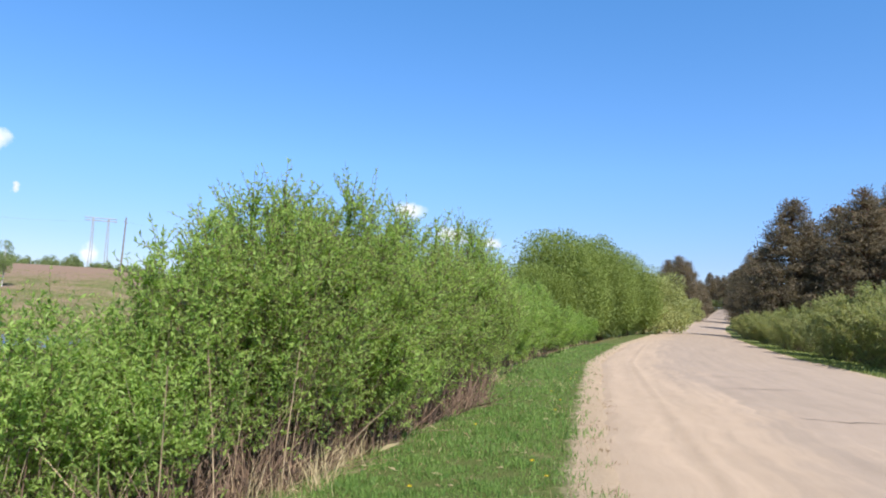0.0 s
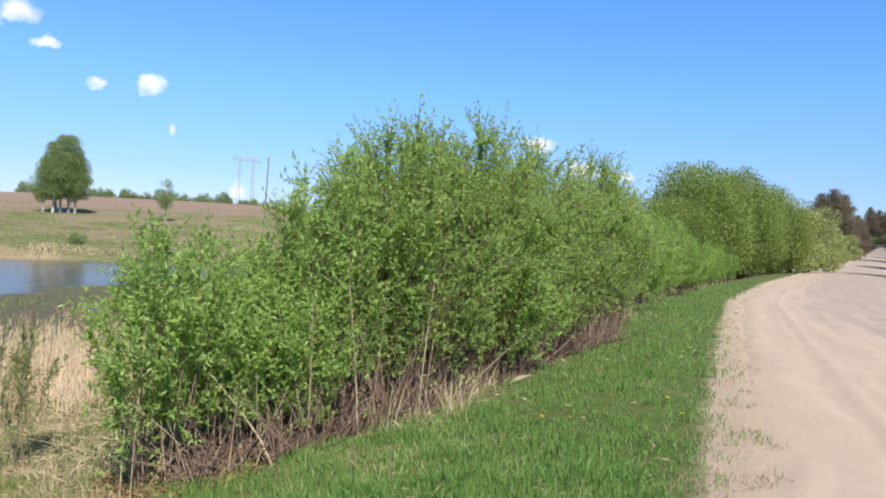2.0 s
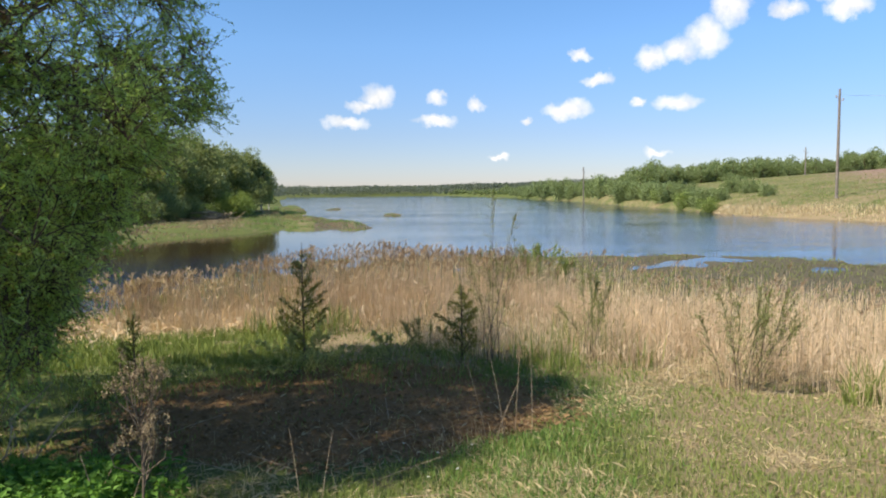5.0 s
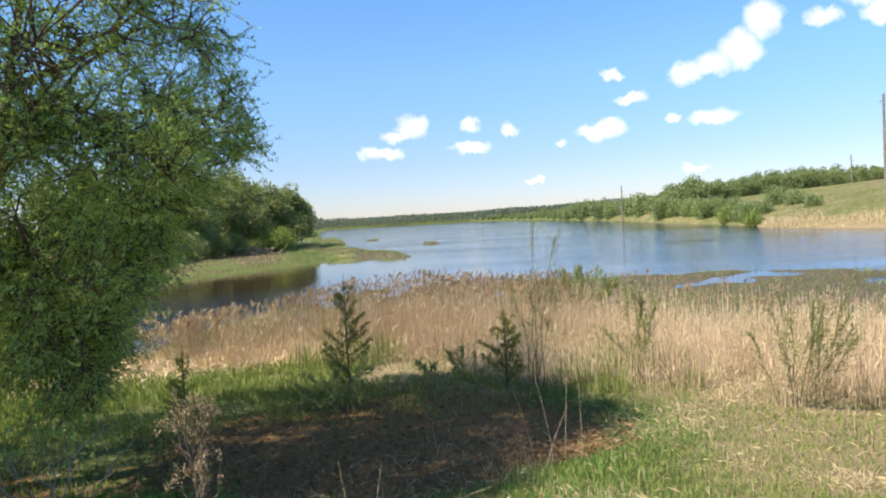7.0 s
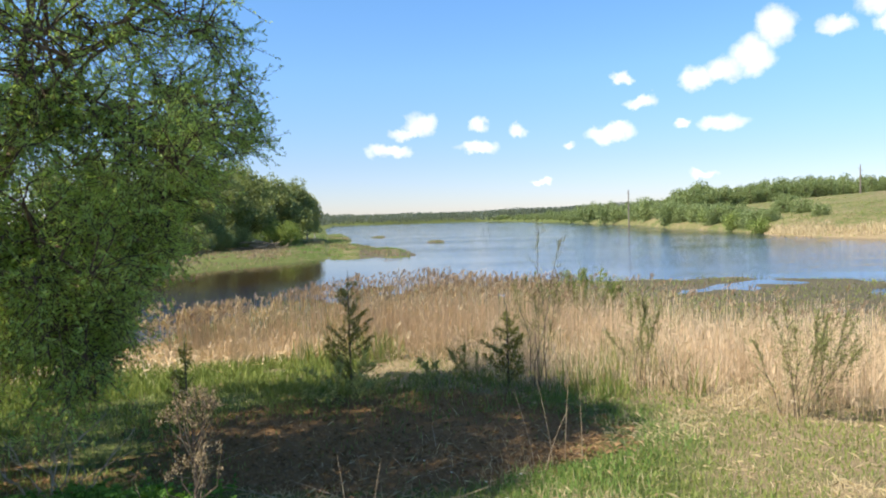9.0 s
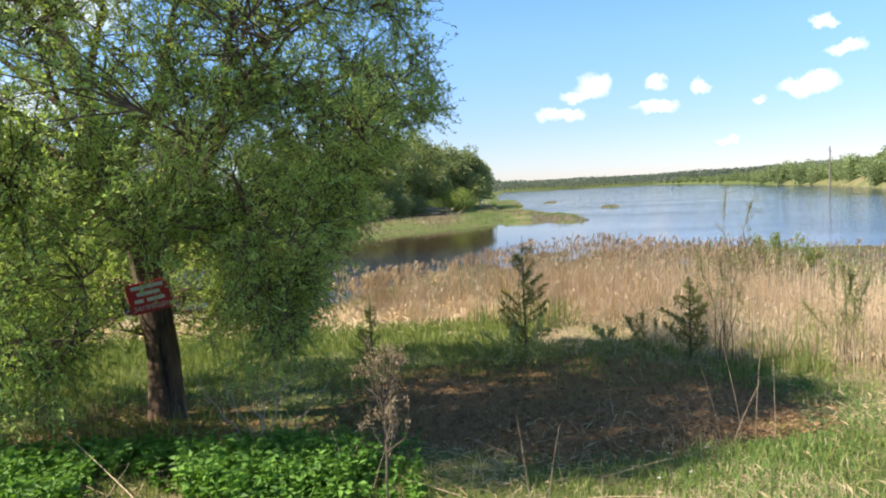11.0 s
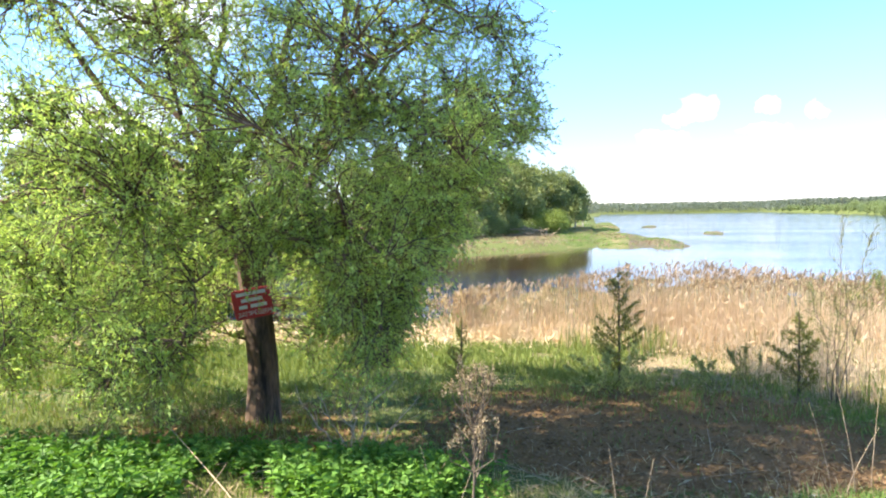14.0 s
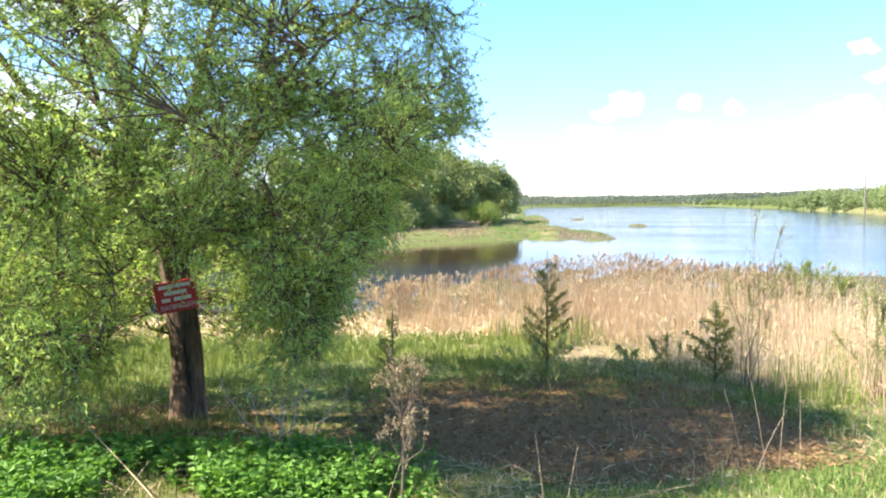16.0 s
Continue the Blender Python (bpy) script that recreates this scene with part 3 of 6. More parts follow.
# ---- plants ----
def shrub_parts(seed, stems, rx, ry, h, twigs, per_twig, leaf, low=0.22, spread=0.4, spiky=0.12, droop=0.0):
    """Many stems fanning out of one stool, twigs on them, leaves on the twigs. Returns wood and leaf meshes about the base."""
    rng = np.random.default_rng(seed)
    ang, rad = rng.uniform(0, 2 * np.pi, stems), np.sqrt(rng.uniform(0, 1, stems))
    tip = np.stack([np.cos(ang) * rad * rx, np.sin(ang) * rad * ry, h * (1 - 0.48 * rad ** 2.4) * rng.uniform(0.86, 1.0 + spiky, stems)], -1)
    base = np.stack([np.cos(ang) * rad * rx * spread, np.sin(ang) * rad * ry * spread, np.full(stems, -0.08)], -1)
    base[:, :2] += rng.normal(size=(stems, 2)) * 0.12
    t = np.linspace(0, 1, 6)
    ease = t[None, :, None] ** np.array([1.35, 1.35, 1.0])
    p = base[:, None] + (tip - base)[:, None] * ease
    p[:, 1:-1] += rng.normal(size=(stems, 4, 3)) * 0.03 * h / 3
    r = 0.0036 * h * ((1.05 - t) ** 1.3)[None] * rng.uniform(0.5, 1.1, (stems, 1)) + 0.0016
    si, st = rng.integers(0, stems, twigs), low + (1 - low) * rng.uniform(0, 1, twigs) ** 0.62
    k = np.minimum((st * 5).astype(int), 4)
    fr = (st * 5 - k)[:, None]
    o = p[si, k] * (1 - fr) + p[si, k + 1] * fr
    sdir = unit(p[si, k + 1] - p[si, k])
    outw = unit(np.stack([o[:, 0] / rx, o[:, 1] / ry, np.zeros(twigs)], -1) + 1e-6)
    d = unit(sdir * 0.7 + outw * 0.35 + rng.normal(size=(twigs, 3)) * 0.55 + np.array([0, 0, 0.25 - droop]))
    ln = (rng.uniform(0.22, 0.6, twigs) * (1.15 - 0.3 * st) * (h / 3.4) ** 0.7)[:, None]
    tt = np.linspace(0, 1, 2)[None, :, None]
    tp = o[:, None] + d[:, None] * ln[:, None] * tt + np.array([0, 0, -droop]) * (ln[:, None] * tt ** 2)
    tr = np.broadcast_to(np.array([0.0032, 0.0016]) * h / 3.2, (twigs, 2))
    n = twigs * per_twig
    ti, ts = np.repeat(np.arange(twigs), per_twig), rng.uniform(0.05, 1.0, n)[:, None]
    at = o[ti] + d[ti] * ln[ti] * ts + np.array([0, 0, -droop]) * ln[ti] * ts ** 2
    along = d[ti] * 0.5 + rng.normal(size=(n, 3)) * 0.75 + np.array([0, 0, 0.15 - droop])
    m = stems * 44  # the shoots' own leaves, up to their tips
    mi, mt = np.repeat(np.arange(stems), 44), rng.uniform(0.0, 1.0, m)[:, None] ** 0.8
    at = np.concatenate([at, p[mi, 4] * (1 - mt) + p[mi, 5] * mt])
    along = np.concatenate([along, unit(p[mi, 5] - p[mi, 4]) * 0.6 + rng.normal(size=(m, 3)) * 0.6])
    n += m
    lv = leaves(at, along, leaf * rng.uniform(0.6, 1.25, n), rng)
    return tubes(p, r, 4), tubes(tp, tr, 3), lv


def shrub(name, at, label, data, leaf_mat, wood_mat, category="bush", group="", turn=0.0):
    ob = thing(name, at, label, category, group)
    stems, twigs, lv = data
    part("wood", *join(stems, twigs), wood_mat, ob, "", True)
    part("foliage", *lv, leaf_mat, ob)
    ob.rotation_euler.z = turn
    return ob


def bush_row():
    """The willow scrub on the bank beside the verge."""
    spots = [  # yaw, distance, half widths, height, seed
        (30.2, 6.7, 0.85, 0.95, 2.1, 1), (19.0, 7.6, 0.9, 1.1, 2.7, 2), (14.0, 8.4, 1.2, 1.3, 3.2, 3),
        (7.8, 9.7, 1.15, 1.3, 3.3, 4), (3.2, 11.4, 1.2, 1.3, 3.3, 5), (-0.9, 14.4, 1.3, 1.5, 3.4, 6), (25.6, 7.7, 0.9, 1.0, 1.95, 7),
        (11.2, 9.4, 1.1, 1.1, 3.2, 9), (22.6, 7.1, 0.8, 0.9, 1.7, 10), (5.4, 9.6, 0.9, 0.9, 1.8, 11), (-2.7, 17.4, 1.1, 1.2, 3.1, 12),
    ]
    for az, d, rx, ry, h, seed in spots:
        size = rx * ry * h
        data = shrub_parts(seed, int(44 + 9 * size), rx, ry, h, int((640 + 560 * size) * (1.18 if h > 3 else 0.8)), 10, 0.062, low=0.24, spiky=0.09)
        shrub("willow_bush", ground_at(az, d), "dense willow bush with fresh bright green leaves beside the verge", data, BUSH_LEAF, RED_TWIG, group="willow bushes along the verge")
    far = shrub_parts(21, 60, 2.2, 2.0, 3.9, 3400, 9, 0.11)
    farther = shrub_parts(23, 50, 2.2, 2.0, 3.9, 1700, 9, 0.16)
    first = None
    for az, d, k, turn in ((-3.9, 21, 0.68, 0), (-5.2, 25.5, 0.74, 80), (-6.9, 30, 0.8, 150), (-8.4, 35, 0.62, 210), (-9.8, 42, 0.6, 30), (-6.4, 39, 0.85, 120), (-11.4, 50, 0.55, 260)):
        at = ground_at(az, d)
        if d == 35:
            first, far = None, farther
        if first is None:
            first = shrub("willow_bush", at, "willow bush in leaf in the row along the road", far, BUSH_LEAF, RED_TWIG, group="willow bushes along the verge")
            first.scale = (k, k, k)
            continue
        c = copy_thing(first, pose(*at, 0, 0, turn))
        c.scale = (k, k, k)
    # beyond the road
    dull = shrub_parts(22, 120, 4.2, 3.4, 3.7, 4600, 10, 0.13, low=0.03)
    first = None
    for az, d, k, turn in ((-33.5, 38, 1.0, 0), (-29.6, 45, 0.86, 100), (-27.0, 54, 0.75, 200), (-25.4, 66, 0.72, 40), (-38, 33, 1.1, 150), (-24.2, 80, 0.75, 300), (-36, 46, 1.25, 20)):
        at = ground_at(az, d)
        if first is None:
            first = shrub("roadside_bush", at, "grey-green bush on the grass across the road", dull, DULL_LEAF, RED_TWIG, group="bushes across the road")
            continue
        c = copy_thing(first, pose(*at, 0, 0, turn))
        c.scale = (k, k, k)


def crown_tree(seed, h, rx, trunk_r, n_leaf, leaf, bare=0.15, top=1.0, lumps=16, tall=0.5, clump=(0.26, 0.46), out=(0.35, 0.78)):
    """A far deciduous tree: trunk with limbs, and a crown of leaf clumps with gaps."""
    rng = np.random.default_rng(seed)
    u = unit(rng.normal(size=(lumps, 3)))
    cz = h * (bare + (1 - bare) * tall)
    c = u * rng.uniform(*out, (lumps, 1)) * np.array([rx, rx, h * (1 - bare) * 0.5]) + np.array([0, 0, cz])
    c[:, :2] *= (1 - top * 0.55 * np.clip((c[:, 2:3] - cz) / (h * 0.5), 0, 1))
    cr = rng.uniform(*clump, lumps) * rx
    li = rng.integers(0, lumps, n_leaf)
    q = unit(rng.normal(size=(n_leaf, 3)))
    at = c[li] + q * (cr[li] * rng.uniform(0.3, 1.0, n_leaf) ** 0.5)[:, None]
    lv = leaves(at, q + rng.normal(size=(n_leaf, 3)) * 0.9, leaf * rng.uniform(0.5, 1.3, n_leaf), rng, 0.62)
    tk = np.array([[[0, 0, -0.1], [0.02 * h, 0, 0.3 * h], [0.01 * h, 0.02 * h, 0.5 * h], [0, 0, 0.72 * h]]])
    wood = [tubes(tk, np.array([[1.15, 0.8, 0.5, 0.12]]) * trunk_r, 7)]
    a = np.stack([np.zeros(lumps), np.zeros(lumps), np.clip(c[:, 2] - 0.35 * rx, 0.12 * h, 0.8 * h)], -1)
    lim = np.stack([a, a * 0.5 + c * 0.5 + np.array([0, 0, 0.02 * h]), c], 1)
    wood.append(tubes(lim, np.broadcast_to(np.array([0.4, 0.25, 0.08]) * trunk_r, (lumps, 3)), 4))
    return join(*wood), lv


def pine_tree(seed, h, rx, trunk_r, tufts):
    rng = np.random.default_rng(seed)
    n = 560
    z = h * rng.uniform(0.05, 0.98, n)
    reach = rx * 1.08 * (1 - (z / h) ** 1.5) ** 0.8 * rng.uniform(0.78, 1.08, n) * (0.92 + 0.1 * np.sin(z * 2.1)) + 0.2
    a = rng.uniform(0, 2 * np.pi, n)
    root = np.stack([z * 0, z * 0, z], -1)
    tip = root + np.stack([np.cos(a) * reach, np.sin(a) * reach, reach * rng.uniform(-0.12, 0.3, n)], -1)
    br = np.stack([root, root * 0.5 + tip * 0.5 - np.array([0, 0, 0.15]), tip], 1)
    wood = join(tubes(np.array([[[0, 0, -0.1], [0.1, 0, h * 0.5], [0, 0, h * 0.97]]]), np.array([[1.0, 0.7, 0.12]]) * trunk_r, 7), tubes(br, np.broadcast_to(np.array([0.06, 0.04, 0.02]), (n, 3)), 3))
    bi, bt = rng.choice(n, tufts, p=reach ** 1.3 / (reach ** 1.3).sum()), 0.25 + 0.8 * rng.uniform(0, 1, tufts)[:, None] ** 0.7
    at = br[bi, 0] * (1 - bt) + br[bi, 2] * bt + rng.normal(size=(tufts, 3)) * np.array([0.34, 0.34, 0.2])
    lv = leaves(at, unit(br[bi, 2] - br[bi, 0]) * 0.4 + rng.normal(size=(tufts, 3)) * 0.8 + np.array([0, 0, 0.35]), rng.uniform(0.24, 0.5, tufts), rng, 0.3)
    return wood, lv


def plant(name, data, spots, label, category, group, leaf_mat, wood_mat, sunk=0.05, spread=0.07):
    """spots: yaw, distance, scale. One is built, the others are copies."""
    rng = random.Random(len(name) + len(spots))
    first = None
    for az, d, k in spots:
        at = ground_at(az, d, -sunk)
        if first is None:
            first = thing(name, at, label, category, group)
            part("trunk", *data[0], wood_mat, first, "", True)
            part("crown", *data[1], leaf_mat, first)
            first.scale = (k, k, k)
        else:
            c = copy_thing(first, pose(*at, 0, 0, rng.uniform(0, 360)))
            w = k * rng.uniform(0.9, 1.0 + 1.4 * spread)
            c.scale = (w, w, k * rng.uniform(0.92, 1.08))


def far_trees():
    pine_a, pine_b = pine_tree(31, 16.8, 5.6, 0.32, 27000), pine_tree(32, 16.8, 5.0, 0.3, 23000)
    plant("pine_tree", pine_a, [(-26.5, 88, 0.98), (-33.2, 92, 1.08), (-29.5, 105, 1.16), (-37, 80, 1.0), (-24.6, 128, 0.9), (-41, 90, 1.1)], "tall dark pine with reddish shade at the road", "tree", "pines along the road", PINE_NEEDLE, PINE_BARK)
    plant("pine_tree", pine_b, [(-31.0, 84, 0.98), (-35.0, 96, 1.1), (-23.8, 165, 0.98), (-24.2, 195, 1.0), (-23.7, 235, 1.05), (-23.2, 280, 1.1), (-22.9, 320, 1.15), (-22.4, 470, 1.4), (-21.4, 460, 1.3), (-21.9, 440, 1.2), (-20.9, 450, 1.25), (-22.7, 420, 1.3), (-20.4, 290, 0.75), (-18.6, 170, 1.0), (-19.2, 178, 0.94), (-17.8, 182, 0.98), (-20.2, 235, 0.7), (-27.8, 110, 0.85), (-31.8, 118, 1.2), (-35.5, 70, 0.75)], "tall dark pine in the row along the road", "tree", "pines along the road", PINE_NEEDLE, PINE_BARK)
    dome = crown_tree(41, 9.0, 4.3, 0.3, 80000, 0.13, -0.05, 0.5, 60, 0.45, (0.3, 0.42), (0.3, 0.66))
    plant("willow_tree", dome, [(-9.6, 62, 1.36), (-12.6, 69, 1.3), (-7.4, 58, 1.05), (-14.6, 80, 1.15)], "broad rounded willow in light green leaf by the road", "tree", "willows by the road", DOME_LEAF, BARK)
    olive = crown_tree(42, 9.0, 3.4, 0.22, 12000, 0.2, -0.3, 0.8, 20)
    plant("young_tree", olive, [(-15.9, 84, 1.12), (-17.1, 90, 1.15), (-18.2, 104, 0.95), (-37.9, 60, 1.55), (-41.0, 58, 1.85), (-45, 56, 1.8), (-18.9, 140, 0.75), (-19.6, 165, 0.8), (-21.2, 425, 1.1), (-21.9, 420, 1.0), (-20.6, 330, 0.8)], "young roadside tree in thin olive green leaf", "tree", "young trees by the road", DULL_LEAF, BARK)
    birch = crown_tree(43, 12.3, 2.7, 0.17, 15000, 0.19, 0.08, 1.5, 40, 0.45)
    plant("birch_tree", birch, [(39.9, 110, 0.9), (38.9, 112, 1.02), (39.4, 111, 0.97), (38.5, 112, 0.86), (40.5, 110, 0.74), (39.7, 113, 0.85)], "birch in fresh green leaf standing on the meadow", "tree", "birches on the hill", BIRCH_LEAF, BIRCH_BARK)
    plant("birch_tree", crown_tree(51, 12.3, 2.9, 0.17, 5200, 0.24, 0.1, 1.4, 26, 0.45), [(32.4, 106, 0.6)], "small young birch with thin open crown on the meadow", "tree", "birches on the hill", BIRCH_LEAF, BIRCH_BARK)
    rng = random.Random(5)
    line, shore = [], []
    for i in range(72):  # along the ridge
        az = 18 + i * 0.5 + rng.uniform(-0.3, 0.3)
        if rng.random() < (0.45 if 41 < az < 50 else 0.85):
            line.append((az + rng.uniform(-0.5, 0.5), 225 + rng.uniform(-15, 25), rng.uniform(0.34, 0.6) * (1.4 if 50 < az < 54.5 or rng.random() < 0.12 else 1)))
    for i in range(46):
        line.append((20 + i * 0.4 + rng.uniform(-0.3, 0.3), 232 + rng.uniform(-10, 20), rng.uniform(0.45, 0.66)))
    def tall(az, d, full, tops):
        """Scale at which a tree of that full height reaches the skyline there."""
        return (EYE + d * math.tan(radians(float(np.interp(az, *tops)))) - ground_at(az, d).z) / full * rng.uniform(0.78, 1.1)

    skyline = ([50.8, 52, 53, 55, 56, 58, 60.5, 64, 66.8, 69, 71, 73], [2.7, 3.0, 3.3, 2.7, 3.2, 2.5, 2.45, 2.55, 2.35, 2.2, 2.6, 1.8])
    for i in range(150):
        az = 51.2 + i * 0.146 + rng.uniform(-0.25, 0.25)
        d = float(np.interp(az, [51, 60, 66, 73], [215, 205, 190, 165])) + rng.uniform(-14, 14)
        line.append((az, d, tall(az, d, 10.6, skyline)))
    point = ([65, 68, 70, 72, 74.4, 75.5, 77.2, 78.6, 80, 81], [0.4, 0.55, 0.7, 0.9, 1.65, 1.3, 1.0, 1.45, 0.6, 0.45])
    for i in range(26):
        az = 65.5 + i * 0.58 + rng.uniform(-0.2, 0.2)
        d = min(float(shore_far(az)) + 5 + rng.uniform(0, 16), 330)
        shore.append((az, d, tall(az, d, 8.6, point)))
    for i in range(16):  # low shrubs on the point
        az = 79.6 + i * 0.5
        shore.append((az, float(shore_far(az)) + 4 + rng.uniform(0, 10), rng.choice((0.4, 0.5, 0.62))))
    tree = crown_tree(44, 10.5, 4.2, 0.18, 1400, 0.66, -0.08, 0.9, 24, 0.45)
    spire = crown_tree(46, 11.5, 2.9, 0.18, 1100, 0.6, -0.08, 1.4, 22, 0.42)
    plant("birch_tree", tree, line[::3], "small far birch in green leaf on the ridge", "tree", "trees along the ridge", FAR_LEAF, BARK, 0.6, 0.16)
    plant("birch_tree", spire, line[1::3] + line[2::3], "slender far birch in green leaf on the ridge", "tree", "trees along the ridge", FAR_LEAF, BARK, 0.6, 0.16)
    bushy = crown_tree(45, 9, 6.0, 0.25, 2400, 0.68, -0.1, 0.6, 32, 0.42)
    plant("willow_tree", bushy, [(66.4, 98, 0.3), (68.2, 112, 0.36), (69.6, 128, 0.42), (71.0, 140, 0.3)], "rounded willow in yellow-green leaf on the far shore", "tree", "willows on the far shore", DOME_LEAF, BARK)
    plant("willow_tree", bushy, shore, "rounded willow on the far lake shore", "tree", "willows on the far shore", FAR_LEAF, BARK)
    leafy_a, leafy_b = crown_tree(47, 10.5, 3.6, 0.2, 9500, 0.33, -0.05, 0.9, 34, 0.47), crown_tree(48, 11, 2.6, 0.16, 6500, 0.3, 0.0, 1.5, 30, 0.45)
    plant("birch_tree", leafy_a, [(102.9, 110, 0.98), (104.3, 104, 1.05), (106.4, 92, 1.0), (108.2, 86, 0.98), (110.4, 80, 0.95), (113, 75, 0.9), (116, 70, 0.9), (120, 66, 0.9), (125, 60, 0.9), (130, 56, 0.9), (136, 53, 0.9), (143, 50, 0.9), (150, 48, 0.9), (107.2, 100, 1.1), (111.5, 90, 1.15), (117, 82, 1.1)], "tree in dark green leaf on the near headland", "tree", "trees on the headland", DARK_LEAF, BARK)
    plant("birch_tree", leafy_b, [(101.9, 113, 0.86), (101.3, 116, 0.72), (103.6, 112, 0.95), (105.3, 97, 0.92), (109.3, 78, 0.8)], "slender birch in olive leaf on the near headland", "tree", "trees on the headland", DULL_LEAF, BIRCH_BARK)
    plant("birch_tree", tree, [(130, 27, 0.5), (134, 25, 0.45), (138, 27, 0.6), (142, 24, 0.5), (147, 27, 0.6), (152, 24, 0.55)], "young tree in fresh leaf behind the willow", "tree", "young trees on the bank", DOME_LEAF, BARK)
    plant("willow_tree", bushy, [(52.4, 84, 0.16), (38.3, 72, 0.15), (46, 108, 0.1), (62.4, 100, 0.26), (63.6, 112, 0.33), (64.8, 118, 0.4)], "low bush on the far meadow", "bush", "bushes on the far meadow", FAR_LEAF, BARK)
    small = crown_tree(49, 4.0, 2.6, 0.09, 6000, 0.19, -0.12, 0.5, 26, 0.42)
    plant("willow_bush", small, [(103.9, 86, 0.95), (104.7, 90, 0.75), (103.2, 96, 0.6), (106.2, 84, 0.5)], "light green willow bush on the headland shore", "bush", "bushes on the headland", DOME_LEAF, BARK)
    plant("willow_bush", small, [(107.3, 82, 0.75), (108.8, 76, 0.8), (110.6, 71, 0.85), (112.6, 68, 0.8), (115, 62, 0.8), (118, 58, 0.8), (122, 53, 0.85), (127, 48, 0.8), (132, 45, 0.85), (138, 42, 0.9)], "dark green willow bush on the headland shore", "bush", "bushes on the headland", DARK_LEAF, BARK)
    # the woods beyond the lake, a few hundred metres off
    nr = np.random.default_rng(9)
    n = 70000
    az = np.radians(nr.uniform(72, 122, n))
    d = np.maximum(shore_far(np.degrees(az)) + 1, 520) + nr.uniform(0, 1, n) ** 1.5 * 280
    x, y = -np.sin(az) * d, np.cos(az) * d
    top = 5.9 + 1.0 * wob(x, y, 26) + 3.4 * smooth(96, 104, np.degrees(az)) + 2 * smooth(82, 74, np.degrees(az))
    z = height(x, y) + top * nr.uniform(0.0, 1, n) ** 0.75
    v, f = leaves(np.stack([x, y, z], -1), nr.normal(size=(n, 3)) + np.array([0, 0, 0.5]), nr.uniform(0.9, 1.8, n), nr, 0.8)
    tagged(new("far_woods", mesh_np("far_woods", v, f, [HAZY_WOOD])), "far green woods on the opposite lake shore with haze put in the colour", "woods", kind="stuff")


